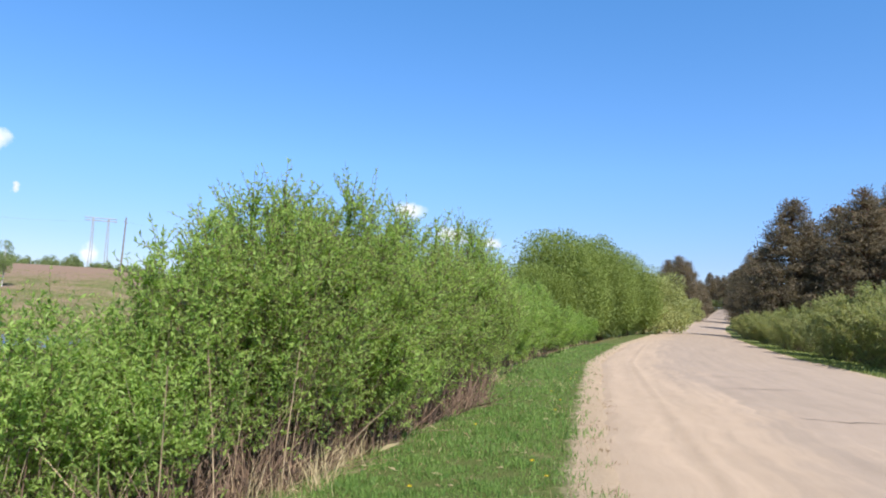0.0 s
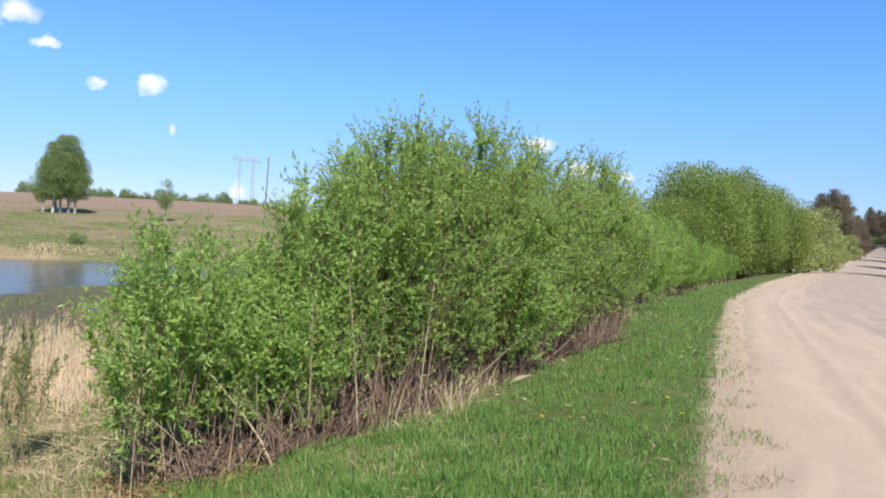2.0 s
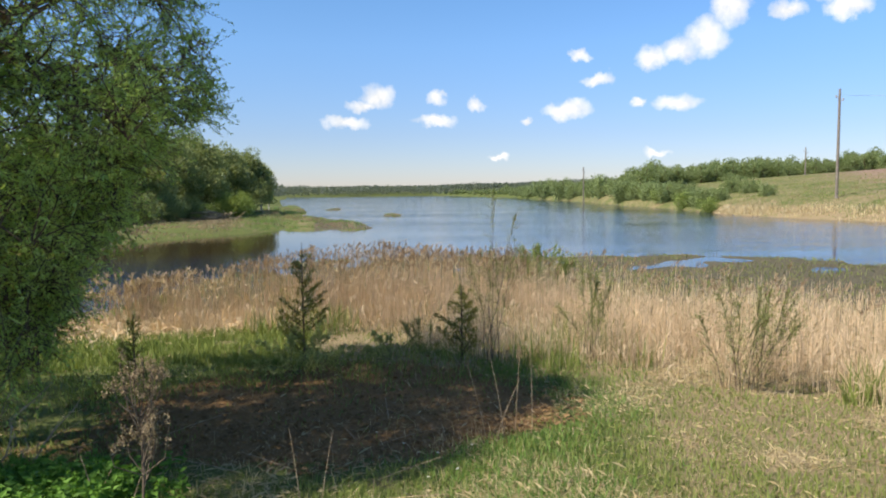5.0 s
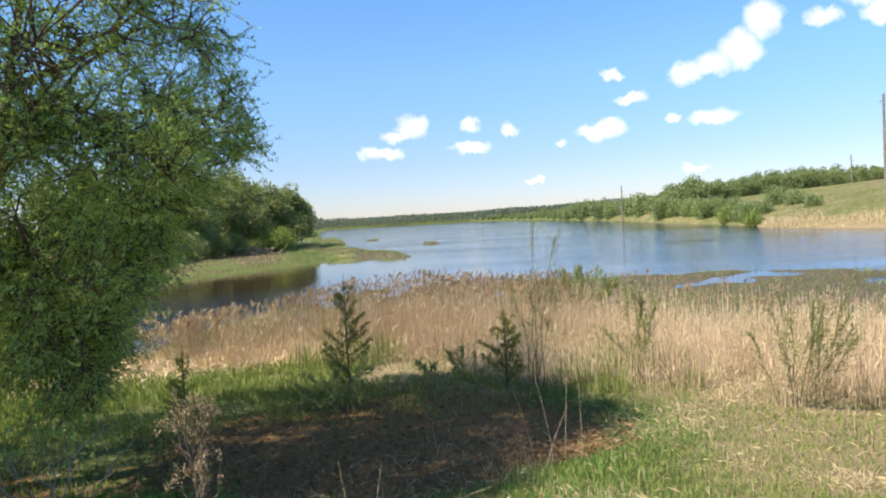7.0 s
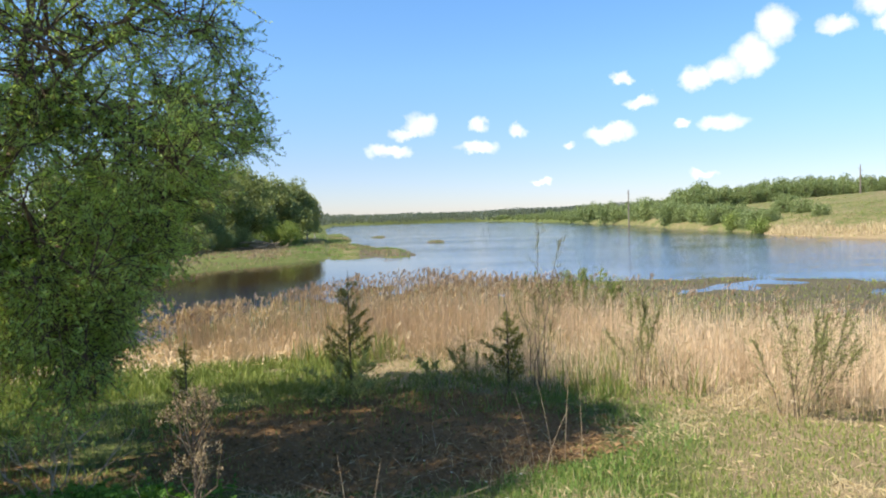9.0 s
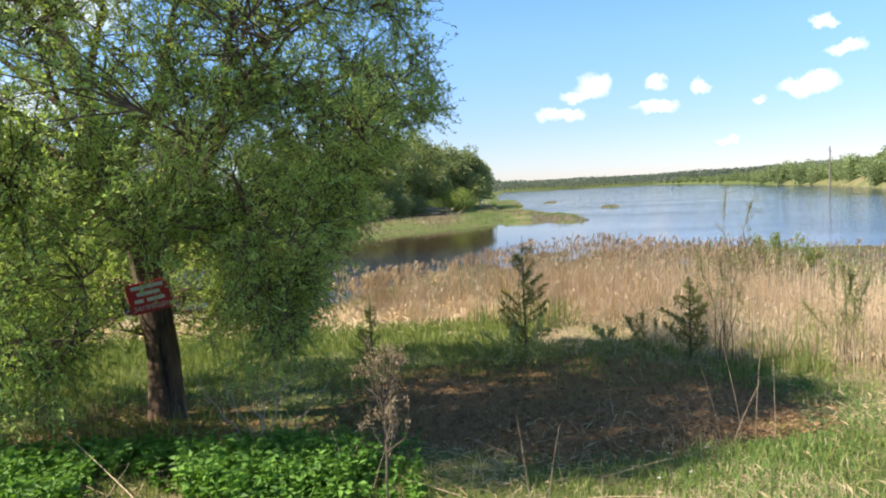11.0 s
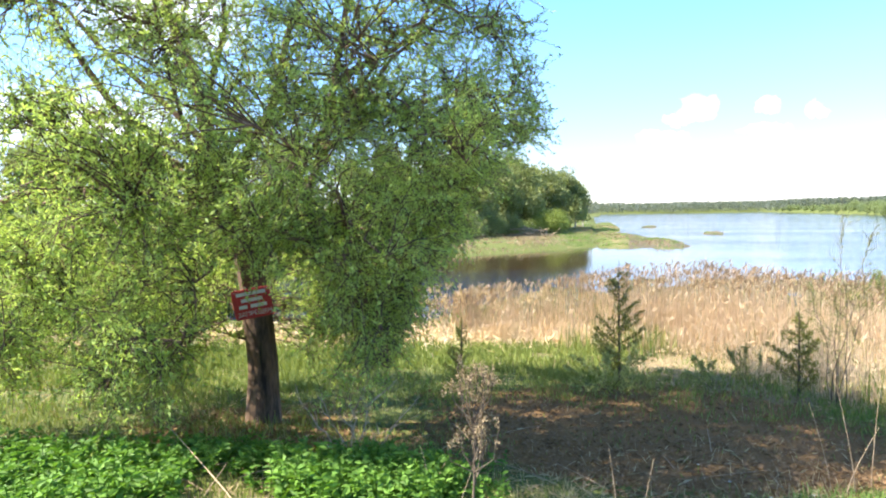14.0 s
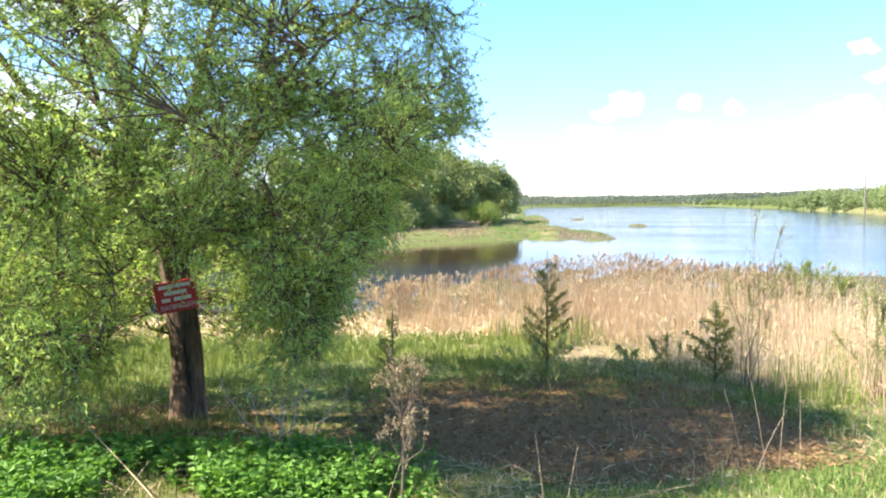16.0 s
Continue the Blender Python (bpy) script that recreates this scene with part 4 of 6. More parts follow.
def big_willow():
    rng = np.random.default_rng(77)
    base = ground_at(127.4, 9.4, -0.12)
    ob = thing("willow_tree", base, "old willow with dark furrowed trunk and drooping leafy branches", "tree")
    out_left, toward = np.array(way(127.4 + 90)), -np.array(way(127.4))
    up = np.array([0, 0, 1.0])
    # u: to the viewer's left, w: towards the viewer, z: up from the base
    def P(u, w, z):
        return out_left * u + toward * w + up * z
    tk = np.array([P(-0.03, 0, -0.1), P(-0.02, 0, 0.16), P(-0.03, 0, 0.5), P(-0.03, 0, 0.9), P(0.02, 0.02, 1.5), P(0.06, 0, 1.85), P(0.1, 0, 2.2), P(0.2, 0, 2.5), P(0.34, 0, 2.8), P(0.44, 0, 3.3)])
    trunk = tubes(tk[None], np.array([[0.3, 0.235, 0.2, 0.192, 0.185, 0.178, 0.17, 0.165, 0.15, 0.13]]), 18)
    v = trunk[0]
    v += np.stack([wob(v[:, 2] * 0.8 + v[:, 0] * 3, v[:, 1] * 4, 0.16), wob(v[:, 1] * 3, v[:, 2] * 0.7, 0.17, 2), v[:, 2] * 0], -1) * 0.02
    ways = [  # the main limbs, from where they leave the trunk
        ((0.44, 0, 3.2), (0.52, 0.05, 3.75), (0.62, 0.1, 4.25), (0.98, 0.1, 5.1), (1.06, 0.1, 5.7), (1.2, 0, 7.5)),
        ((0.08, 0, 2.15), (-0.38, 0.1, 2.7), (-0.7, 0.15, 3.2), (-0.87, 0.15, 3.75), (-1.1, 0.1, 5.0), (-1.31, 0, 5.8), (-1.6, -0.1, 7.2)),
        ((0.36, 0, 2.85), (0.05, -0.1, 3.7), (-0.4, -0.2, 4.8), (-0.64, -0.3, 5.5), (-0.8, -0.3, 7.3)),
        ((-1.0, 0.12, 4.4), (-1.5, 0.2, 4.75), (-2.05, 0.25, 5.05), (-2.45, 0.2, 5.5), (-2.9, 0.1, 6.2)),
        ((0.48, 0, 3.45), (1.0, 0.2, 3.65), (1.54, 0.3, 3.9), (1.77, 0.3, 4.3), (2.12, 0.3, 5.0), (2.6, 0.2, 6.3)),
        ((0.3, 0, 2.7), (0.8, 0.4, 2.95), (1.3, 0.6, 3.05), (1.8, 0.8, 3.05), (2.8, 1.0, 2.85), (3.6, 1.0, 2.5)),
        ((-0.82, 0.15, 3.55), (-1.56, 0.4, 4.05), (-2.4, 0.4, 4.3), (-3.4, 0.2, 4.25)),
        ((0.1, 0, 2.3), (-0.6, 0.3, 2.75), (-1.3, 0.5, 2.9), (-2.2, 0.5, 2.6)),
        ((0.5, 0, 3.6), (1.2, -0.3, 4.4), (2.2, -0.5, 5.3), (3.3, -0.6, 6.2)),
        ((0.46, 0, 3.4), (1.3, -0.1, 3.55), (2.2, 0.1, 3.9), (3.2, 0.2, 4.3)),
        ((0.34, 0, 2.8), (1.3, -0.5, 3.2), (2.2, -0.9, 3.4), (3.0, -1.1, 3.2)),
        ((0.2, 0, 2.5), (0.6, 0.7, 3.2), (0.8, 1.4, 4.2), (0.9, 1.9, 5.1)),
        ((0.2, 0, 2.5), (-0.5, 0.8, 3.2), (-1.1, 1.4, 4.0), (-1.5, 1.7, 4.7)),
        ((0.3, 0, 2.7), (1.0, 0.8, 3.4), (1.9, 1.6, 3.6)), ((0.15, 0, 2.3), (-0.6, 1.1, 2.7), (-1.2, 1.9, 2.4)),
        ((0.4, 0, 3.0), (1.4, -0.8, 3.9), (2.6, -1.6, 4.5)), ((0.3, 0, 2.7), (-0.7, -0.9, 3.8), (-1.8, -1.9, 4.6)),
        ((-0.9, 0.15, 3.9), (-1.9, -0.2, 5.0), (-2.9, -0.3, 5.6)), ((0.52, 0.05, 3.8), (0.3, 0.3, 5.6), (0.4, 0.4, 7.4)),
    ]
    limbs, lr = [], []
    for i, w in enumerate(ways):
        q = np.array([P(*c) for c in w])
        run = np.concatenate([[0], np.cumsum(np.linalg.norm(np.diff(q, axis=0), axis=1))])
        at = np.linspace(0, run[-1], 7)
        q = np.stack([np.interp(at, run, q[:, k]) for k in range(3)], -1)
        q[1:] += rng.normal(size=(6, 3)) * 0.05
        limbs.append(q)
        lr.append(np.linspace((0.1, 0.088, 0.07, 0.05, 0.062, 0.05)[i] if i < 6 else 0.045, 0.012, 7))
    limbs, lr = np.array(limbs), np.array(lr)
    for i in range(len(limbs)):
        part("limb", *tubes(limbs[i:i + 1], lr[i:i + 1], 8), LIMB_BARK, ob, "", True)
    # branches: reach out to points of the crown from the limb nearest below
    nb = 1800
    th, cz = rng.uniform(0, 2 * np.pi, nb), rng.uniform(-1, 1, nb)
    rr = rng.uniform(0.5, 1.0, nb) ** 0.5
    hor = np.sqrt(1 - np.abs(cz) ** 2.4)
    goal = P(0.35, -0.3, 4.2) + (out_left[None] * (np.cos(th) * hor * 4.7)[:, None] + toward[None] * (np.sin(th) * hor * 4.0)[:, None]) * rr[:, None] + up * (cz * rr * np.where(cz < 0, 3.25, 4.3))[:, None]
    nl = 560  # low branches that droop all round
    th, lo = rng.uniform(0, 2 * np.pi, nl), rng.uniform(1.3, 3.9, nl)
    ring = P(0.2, 0.2, 0) + out_left[None] * (np.cos(th) * lo)[:, None] + toward[None] * (np.sin(th) * lo * 0.75)[:, None] + up * rng.uniform(0.9, 2.5, nl)[:, None]
    nf = 540  # leafy boughs over the fork
    over = P(0.0, 1.4, 3.5) + out_left[None] * rng.uniform(-2.2, 2.3, (nf, 1)) + toward[None] * rng.uniform(-0.9, 1.0, (nf, 1)) + up * rng.uniform(-1.2, 1.7, (nf, 1))
    nh = 270  # the lowest sprays, hanging almost to the ground
    side = rng.uniform(0, 1, nh) < 0.62
    hang = out_left[None] * np.where(side, rng.uniform(0.9, 5.0, nh), rng.uniform(-2.4, -0.5, nh))[:, None] + toward[None] * rng.uniform(-1.6, 2.2, (nh, 1)) + up * np.where(side, rng.uniform(0.7, 2.0, nh), rng.uniform(0.55, 1.8, nh))[:, None]
    fork = P(-0.8, 0.9, 3.95) + out_left[None] * rng.normal(size=(70, 1)) * 0.5 + toward[None] * rng.normal(size=(70, 1)) * 0.5 + up * rng.normal(size=(70, 1)) * 0.3
    goal = np.concatenate([goal, ring, over, hang, fork])
    nr = 420  # the full side over the water

    def lee(h):
        """How far the crown reaches over the water at the height h."""
        return np.interp(h, [0.6, 1.0, 1.5, 2.1, 2.4, 3.55, 3.75, 4.1, 4.9, 5.4, 5.9, 7.5], [-1.7, -1.95, -2.15, -2.45, -2.75, -3.55, -3.85, -4.08, -4.02, -3.7, -3.25, -2.2])

    cw = rng.uniform(-3.4, 2.0, (430, 1))
    crest = out_left[None] * rng.uniform(-2.8, 2.4, (430, 1)) + toward[None] * cw + up * (rng.uniform(5.9, 8.7, (430, 1)) + 0.4 * np.maximum(-cw, 0))
    brow = out_left[None] * rng.uniform(0.8, 3.2, (85, 1)) + toward[None] * rng.uniform(2.3, 3.5, (85, 1)) + up * rng.uniform(5.6, 7.0, (85, 1))
    goal = np.concatenate([goal, crest, brow])  # high boughs out of view, towards the road too, added to throw the shade
    fz, fw = 1.0 + 6.0 * rng.uniform(0, 1, nr) ** 1.25, rng.uniform(-1.6, 1.4, nr)
    fu = (lee(fz) + 0.12 + 1.5 * rng.uniform(0, 1, nr) ** 1.4) * (9.4 - fw) / 9.4
    goal = np.concatenate([goal, out_left[None] * fu[:, None] + toward[None] * fw[:, None] + up * fz[:, None]])
    eu, ew = goal @ out_left, goal @ toward
    goal = goal[(eu * 9.4 / (9.4 - ew) > lee(goal[:, 2]) + 0.1) & (eu < 3.3 + 0.3 * ew)]
    eu, ew = goal @ out_left, goal @ toward
    goal = goal[(np.abs(eu) > 0.6) | (goal[:, 2] > 2.15) | (ew < -0.6)]
    rng.shuffle(goal)
    fine = np.linspace(1, 6, 19)
    k0 = np.minimum(fine.astype(int), 5)

    def along(curves):
        f = (fine - k0)[None, :, None]
        return (curves[:, k0] * (1 - f) + curves[:, k0 + 1] * f).reshape(-1, 3)

    def nearest(ends, pts, loose):
        gap = np.linalg.norm(ends[:, None] - pts[None], axis=2) + 0.8 * np.maximum(pts[None, :, 2] - ends[:, None, 2] - 0.8, 0)
        inner = np.hypot(*(pts[:, :2]).T)[None] - np.hypot(*(ends[:, :2]).T)[:, None]
        gap = gap + 1.5 * np.maximum(inner + 0.15, 0)
        return pts[np.argmin(gap + rng.uniform(0, loose, gap.shape), axis=1)]

    # boughs fork from the limbs, thinner branches from both
    pts, boughs = along(limbs), []
    for group in np.split(goal[:180], 3):
        s = nearest(group, pts, 0.2)
        t7 = np.linspace(0, 1, 7)[None, :, None]
        c = s * 0.5 + group * 0.5 + up * 0.16 * np.linalg.norm(group - s, axis=1)[:, None]
        q = s[:, None] * (1 - t7) ** 2 + 2 * c[:, None] * t7 * (1 - t7) + group[:, None] * t7 ** 2
        q[:, 1:-1] += rng.normal(size=(60, 5, 3)) * 0.05
        boughs.append(q)
        pts = np.concatenate([pts, along(q)])
    boughs = np.concatenate(boughs)
    for q in boughs:
        part("bough", *tubes(q[None], np.linspace(0.022, 0.004, 7)[None], 5), LIMB_BARK, ob, "", True)
    goal = goal[180:]
    nb = len(goal)
    o = nearest(goal, pts, 0.35)
    low = np.clip((3.4 - goal[:, 2:3]) / 2.2, 0, 1)
    ctrl = o * 0.4 + goal * 0.6 + up * (0.25 + 0.7 * low) * np.linalg.norm(goal - o, axis=1)[:, None] * 0.4
    t4 = np.linspace(0, 1, 6)[None, :, None]
    bp = o[:, None] * (1 - t4) ** 2 + 2 * ctrl[:, None] * t4 * (1 - t4) + goal[:, None] * t4 ** 2
    bp[:, 1:-1] += rng.normal(size=(nb, 4, 3)) * 0.04
    br = np.broadcast_to(np.linspace(0.009, 0.0022, 6), (nb, 6))
    nt = 43000  # twigs
    bp = np.concatenate([bp, boughs[:, 1:]])
    br = np.concatenate([br, np.full((len(boughs), 6), 0.001)])
    bi, bt = rng.integers(0, len(bp), nt), 0.1 + 0.9 * rng.uniform(0, 1, nt) ** 0.8
    k = np.minimum((bt * 5).astype(int), 4)
    fr = (bt * 5 - k)[:, None]
    o2 = bp[bi, k] * (1 - fr) + bp[bi, k + 1] * fr
    low = np.clip((3.6 - o2[:, 2:3]) / 2.4, 0, 1)
    d2 = unit(unit(bp[bi, k + 1] - bp[bi, k]) * 0.5 + rng.normal(size=(nt, 3)) * 0.75 + up * (0.25 - 0.3 * low))
    l2 = rng.uniform(0.2, 0.5, nt)[:, None]
    uu, ww = o2 @ out_left, o2 @ toward
    open_sky = np.clip((uu - 0.5) / 1.5, 0, 1) * np.clip((o2[:, 2] - 3.4) / 1.2, 0, 1)
    gappy = smooth(-0.15, 0.4, wob(uu * 1.6 + ww, o2[:, 2] * 1.5, 0.8, 1))
    high = smooth(6.3, 5.8, o2[:, 2])
    thin = (rng.uniform(0, 1, nt) < 0.3 * open_sky * high) | (rng.uniform(0, 1, nt) < (0.26 - 0.02 * smooth(-2.2, -0.3, uu)) * high) | (rng.uniform(0, 1, nt) < 0.42 * gappy * smooth(-3.6, -1.6, uu) * high)
    sight = (o2[:, 2] - 1.5) * 9.4 / (9.4 - ww)  # as high as it looks from the road
    thin |= rng.uniform(0, 1, nt) < (0.3 + 0.2 * smooth(-0.3, -0.9, uu)) * smooth(2.6, 3.1, sight) * smooth(4.9, 4.6, sight)
    edge = uu * 9.4 / (9.4 - ww) < lee(o2[:, 2]) - 0.15 * rng.uniform(0, 1, nt) ** 2
    clear = thin | edge | (np.abs(uu) < 0.42) & (o2[:, 2] < 2.2) & (ww > -0.3) | (o2[:, 2] < 0.42)
    o2, d2, l2, bi = o2[~clear], d2[~clear], l2[~clear], bi[~clear]
    nt = len(o2)
    t3 = np.linspace(0, 1, 2)[None, :, None]
    tp = o2[:, None] + d2[:, None] * l2[:, None] * t3 - up * (0.15 * l2)[:, None] * t3 ** 2
    part("branch_work", *join(tubes(bp, br, 5), tubes(tp, np.broadcast_to(np.array([0.0042, 0.0016]), (nt, 2)), 3)), BARK, ob, "thin dark branches and twigs", True)
    per = 15
    n = nt * per
    ti, ts = np.repeat(np.arange(nt), per), rng.uniform(0.05, 1.05, n)[:, None]
    at = o2[ti] + d2[ti] * l2[ti] * ts - up * 0.15 * l2[ti] * ts ** 2
    lv = leaves(at, d2[ti] * 0.6 + rng.normal(size=(n, 3)) * 0.7 - up * 0.2, 0.056 * rng.uniform(0.55, 1.2, n), rng, 0.37)
    part("trunk", *trunk, BARK, ob, "dark furrowed trunk with a slight bend", True)
    part("foliage", *lv, WILLOW_LEAF, ob)
    return base, P


def bare_soil(x, y):
    """Below 1 on the trodden soil in the willow's shade."""
    return np.hypot((x + 9.5) / 3.1, (y + 1.0) / 3.3) + 0.25 * wob(x, y, 0.8)


def scatter(n, az0, az1, d0, d1, rng, power=1.0):
    az = np.radians(rng.uniform(az0, az1, n))
    d = d0 * (d1 / d0) ** (rng.uniform(0, 1, n) ** power)
    return -np.sin(az) * d, np.cos(az) * d, d


def blades(x, y, hgt, wide, lean, rng, lying=0.0):
    n = len(x)
    z = height(x, y) - 0.015
    a = rng.uniform(0, 2 * np.pi, n)
    b = rng.uniform(0, 2 * np.pi, n)
    side = np.stack([np.cos(a), np.sin(a), 0 * a], -1) * wide[:, None] * 0.5
    o = np.stack([x, y, z], -1)
    tilt = np.where(rng.uniform(0, 1, n) < lying, rng.uniform(1.15, 1.5, n), lean * np.abs(rng.normal(size=n)))
    tip = o + np.stack([np.cos(b) * np.sin(tilt), np.sin(b) * np.sin(tilt), np.cos(tilt)], -1) * hgt[:, None]
    midp = o * 0.45 + tip * 0.55 + np.array([0, 0, 1.0]) * (0.12 * hgt * np.minimum(tilt, 1))[:, None]
    v = np.stack([o - side, o + side, midp + side * 0.75, tip, midp - side * 0.75], 1).reshape(-1, 3)
    i = np.arange(n)[:, None] * 5
    return v, np.concatenate([i, i + 1, i + 2, i + 3, i + 4], 1)


def grasses():
    rng = np.random.default_rng(11)
    # mown green verge
    x, y, d = scatter(270000, -24, 40, 3.2, 45, rng)
    s = road_left(y) - x
    edge = s + wob(x, y, 0.5) * 0.3 + wob(x, y, 0.16, 2) * 0.2
    keep = (edge > 0.12) & (s < 3.3 + 0.35 * wob(x, y, 1.0) + 1.1 * smooth(9, 6, y)) & (rng.uniform(0, 1, len(x)) < 0.08 + 0.92 * smooth(0.15, 1.0, edge))
    x, y, d = x[keep], y[keep], d[keep]
    n = len(x)
    v, f = blades(x, y, rng.uniform(0.035, 0.11, n) * (1 + 0.4 * wob(x, y, 1.3) + 0.6 * wob(x, y, 0.22, 2)), 0.004 + 0.0009 * d, 0.8, rng)
    tagged(new("verge_grass", mesh_np("verge_grass", v, f, [GRASS])), "short green grass on the road verge", "grass", kind="stuff")
    # round the standing place and along the verge behind it
    n = 84000
    x, y = rng.uniform(-9, 1.5, n), rng.uniform(-16, 5, n)
    s, d = road_left(y) - x, np.hypot(x, y)
    edge = s + wob(x, y, 0.5) * 0.3 + wob(x, y, 0.16, 2) * 0.2
    az = polar(x, y)[0]
    keep = (edge > 0.12) & ((d < 3.6 + 1.0 * wob(x, y, 0.7, 2) + rng.normal(size=n) * 0.5) | (az > 150) | (az < -40)) & (rng.uniform(0, 1, n) < 0.08 + 0.92 * smooth(0.15, 1.0, edge))
    x, y = x[keep], y[keep]
    v, f = blades(x, y, rng.uniform(0.035, 0.11, len(x)) * (1 + 0.4 * wob(x, y, 1.3)), np.full(len(x), 0.008), 0.55, rng)
    tagged(new("near_grass", mesh_np("near_grass", v, f, [GRASS])), "short green grass on the verge beside the road", "grass", kind="stuff")
    # right-hand verge across the road
    x, y, d = scatter(30000, -48, -20, 20, 70, rng)
    r = x - road_right(y)
    keep = (r > 0.1) & (r < 9)
    x, y, d = x[keep], y[keep], d[keep]
    v, f = blades(x, y, rng.uniform(0.05, 0.14, len(x)), 0.001 * d, 0.5, rng)
    tagged(new("roadside_grass", mesh_np("roadside_grass", v, f, [MEADOW])), "green grass strip across the road", "grass", kind="stuff")
    # the bank: green tufts, and straw lying among them
    x, y, d = scatter(160000, 24, 154, 2.6, 24, rng)
    s = road_left(y) - x
    bare = bare_soil(x, y)
    patch = wob(x, y, 0.7, 1) + wob(x, y, 2.3, 4) * 0.8
    keep = (s > 1.0) & (rng.uniform(0, 1, len(x)) < 0.18 + 0.82 * smooth(0.7, 1.1, bare)) & (rng.uniform(0, 1, len(x)) < 0.12 + 0.88 * smooth(-0.45, 0.35, patch))
    gx, gy, gd = x[keep], y[keep], d[keep]
    v, f = blades(gx, gy, rng.uniform(0.03, 0.12, len(gx)), 0.0045 + 0.0011 * gd, 0.6, rng)
    tagged(new("meadow_grass", mesh_np("meadow_grass", v, f, [MEADOW])), "rough green meadow grass on the bank", "grass", kind="stuff")
    x, y, d = scatter(26000, 66, 98, 4.5, 12.5, rng)  # a fresh green stretch beside the shade
    k = (np.exp(-((polar(x, y)[0] - 81) / 8) ** 2) + 0.35 * wob(x, y, 0.7, 3) > rng.uniform(0.15, 1.1, len(x))) & (bare_soil(x, y) > 1.0)
    v, f = blades(x[k], y[k], rng.uniform(0.04, 0.15, int(k.sum())), 0.004 + 0.001 * d[k], 0.6, rng)
    tagged(new("fresh_grass", mesh_np("fresh_grass", v, f, [GRASS])), "fresh green grass beside the willow's shade", "grass", kind="stuff")
    x, y, d = scatter(30000, 98, 136, 11.5, 17.5, rng)  # the sunlit strip between shade and reeds
    k = (np.abs(d - np.interp(polar(x, y)[0], [98, 104, 112, 136], [13.8, 14.4, 15.0, 15.0])) < 1.7 + 0.5 * wob(x, y, 1.2, 2)) & (wob(x, y, 0.6, 3) > -0.7)
    v, f = blades(x[k], y[k], rng.uniform(0.06, 0.24, int(k.sum())), 0.006 + 0.0008 * d[k], 0.45, rng)
    tagged(new("lush_grass", mesh_np("lush_grass", v, f, [MEADOW])), "lush green grass between the shade and the reeds", "grass", kind="stuff")
    x, y, d = scatter(11000, 76, 116, 9.5, 13.6, rng)  # green growth in the far half of the shade
    k = rng.uniform(0, 1, len(x)) < smooth(9.8, 11.6, d + 0.8 * wob(x, y, 0.9, 1)) * (0.35 + 0.65 * smooth(-0.4, 0.4, wob(x, y, 0.5, 4)))
    v, f = blades(x[k], y[k], rng.uniform(0.05, 0.22, int(k.sum())), 0.006 + 0.0008 * d[k], 0.6, rng)
    tagged(new("shade_grass", mesh_np("shade_grass", v, f, [MEADOW])), "rough green grass in the willow's shade", "grass", kind="stuff")
    x, y, d = scatter(34000, 112, 154, 7.0, 18, rng)
    k = (rng.uniform(0, 1, len(x)) < smooth(113, 128, polar(x, y)[0])) & (wob(x, y, 1.4, 3) > -0.45) & (np.hypot(x - WILLOW_BASE[0], y - WILLOW_BASE[1]) > 0.4) & (rng.uniform(0, 1, len(x)) < 0.12 + 0.88 * smooth(9.6, 11.4, d))
    x, y, d = x[k], y[k], d[k]
    v, f = blades(x, y, rng.uniform(0.07, 0.28, len(x)) * (1 + 0.5 * wob(x, y, 1.1, 2)), 0.006 + 0.0008 * d, 0.4, rng)
    tagged(new("tall_grass", mesh_np("tall_grass", v, f, [MEADOW])), "tall green grass growing behind the willow", "grass", kind="stuff")
    x, y, d = scatter(340000, -12, 150, 2.6, 20, rng)
    s = road_left(y) - x
    bare = bare_soil(x, y)
    patch = wob(x, y, 0.7, 1) + wob(x, y, 2.3, 4) * 0.8
    azb = polar(x, y)[0]
    keep = (s > 0.4) & (rng.uniform(0, 1, len(x)) < 0.4 + 0.6 * smooth(1.6, 2.6, s)) & (rng.uniform(0, 1, len(x)) < 0.08 + 0.92 * smooth(0.8, 1.2, bare)) & (rng.uniform(0, 1, len(x)) < (0.1 + 0.75 * smooth(0.3, -0.5, patch)) * (1 + 0.5 * smooth(36, 42, azb) * smooth(96, 84, azb)) * (1 - 0.7 * smooth(95, 112, azb)) * (1 - 0.7 * smooth(36, 30, azb)))
    x, y, d = x[keep], y[keep], d[keep]
    v, f = blades(x, y, rng.uniform(0.05, 0.2, len(x)), 0.0018 + 0.00055 * d, 1.0, rng, 0.7)
    tagged(new("dead_grass", mesh_np("dead_grass", v, f, [STRAW])), "straw-coloured dead grass lying on the bank", "grass", kind="stuff")


def reed_height(az):
    return np.interp(az, [39, 60, 70, 77, 91, 97, 101, 106, 111, 116], [1.1, 1.12, 1.15, 1.25, 1.4, 1.36, 1.2, 1.02, 0.9, 0.45])


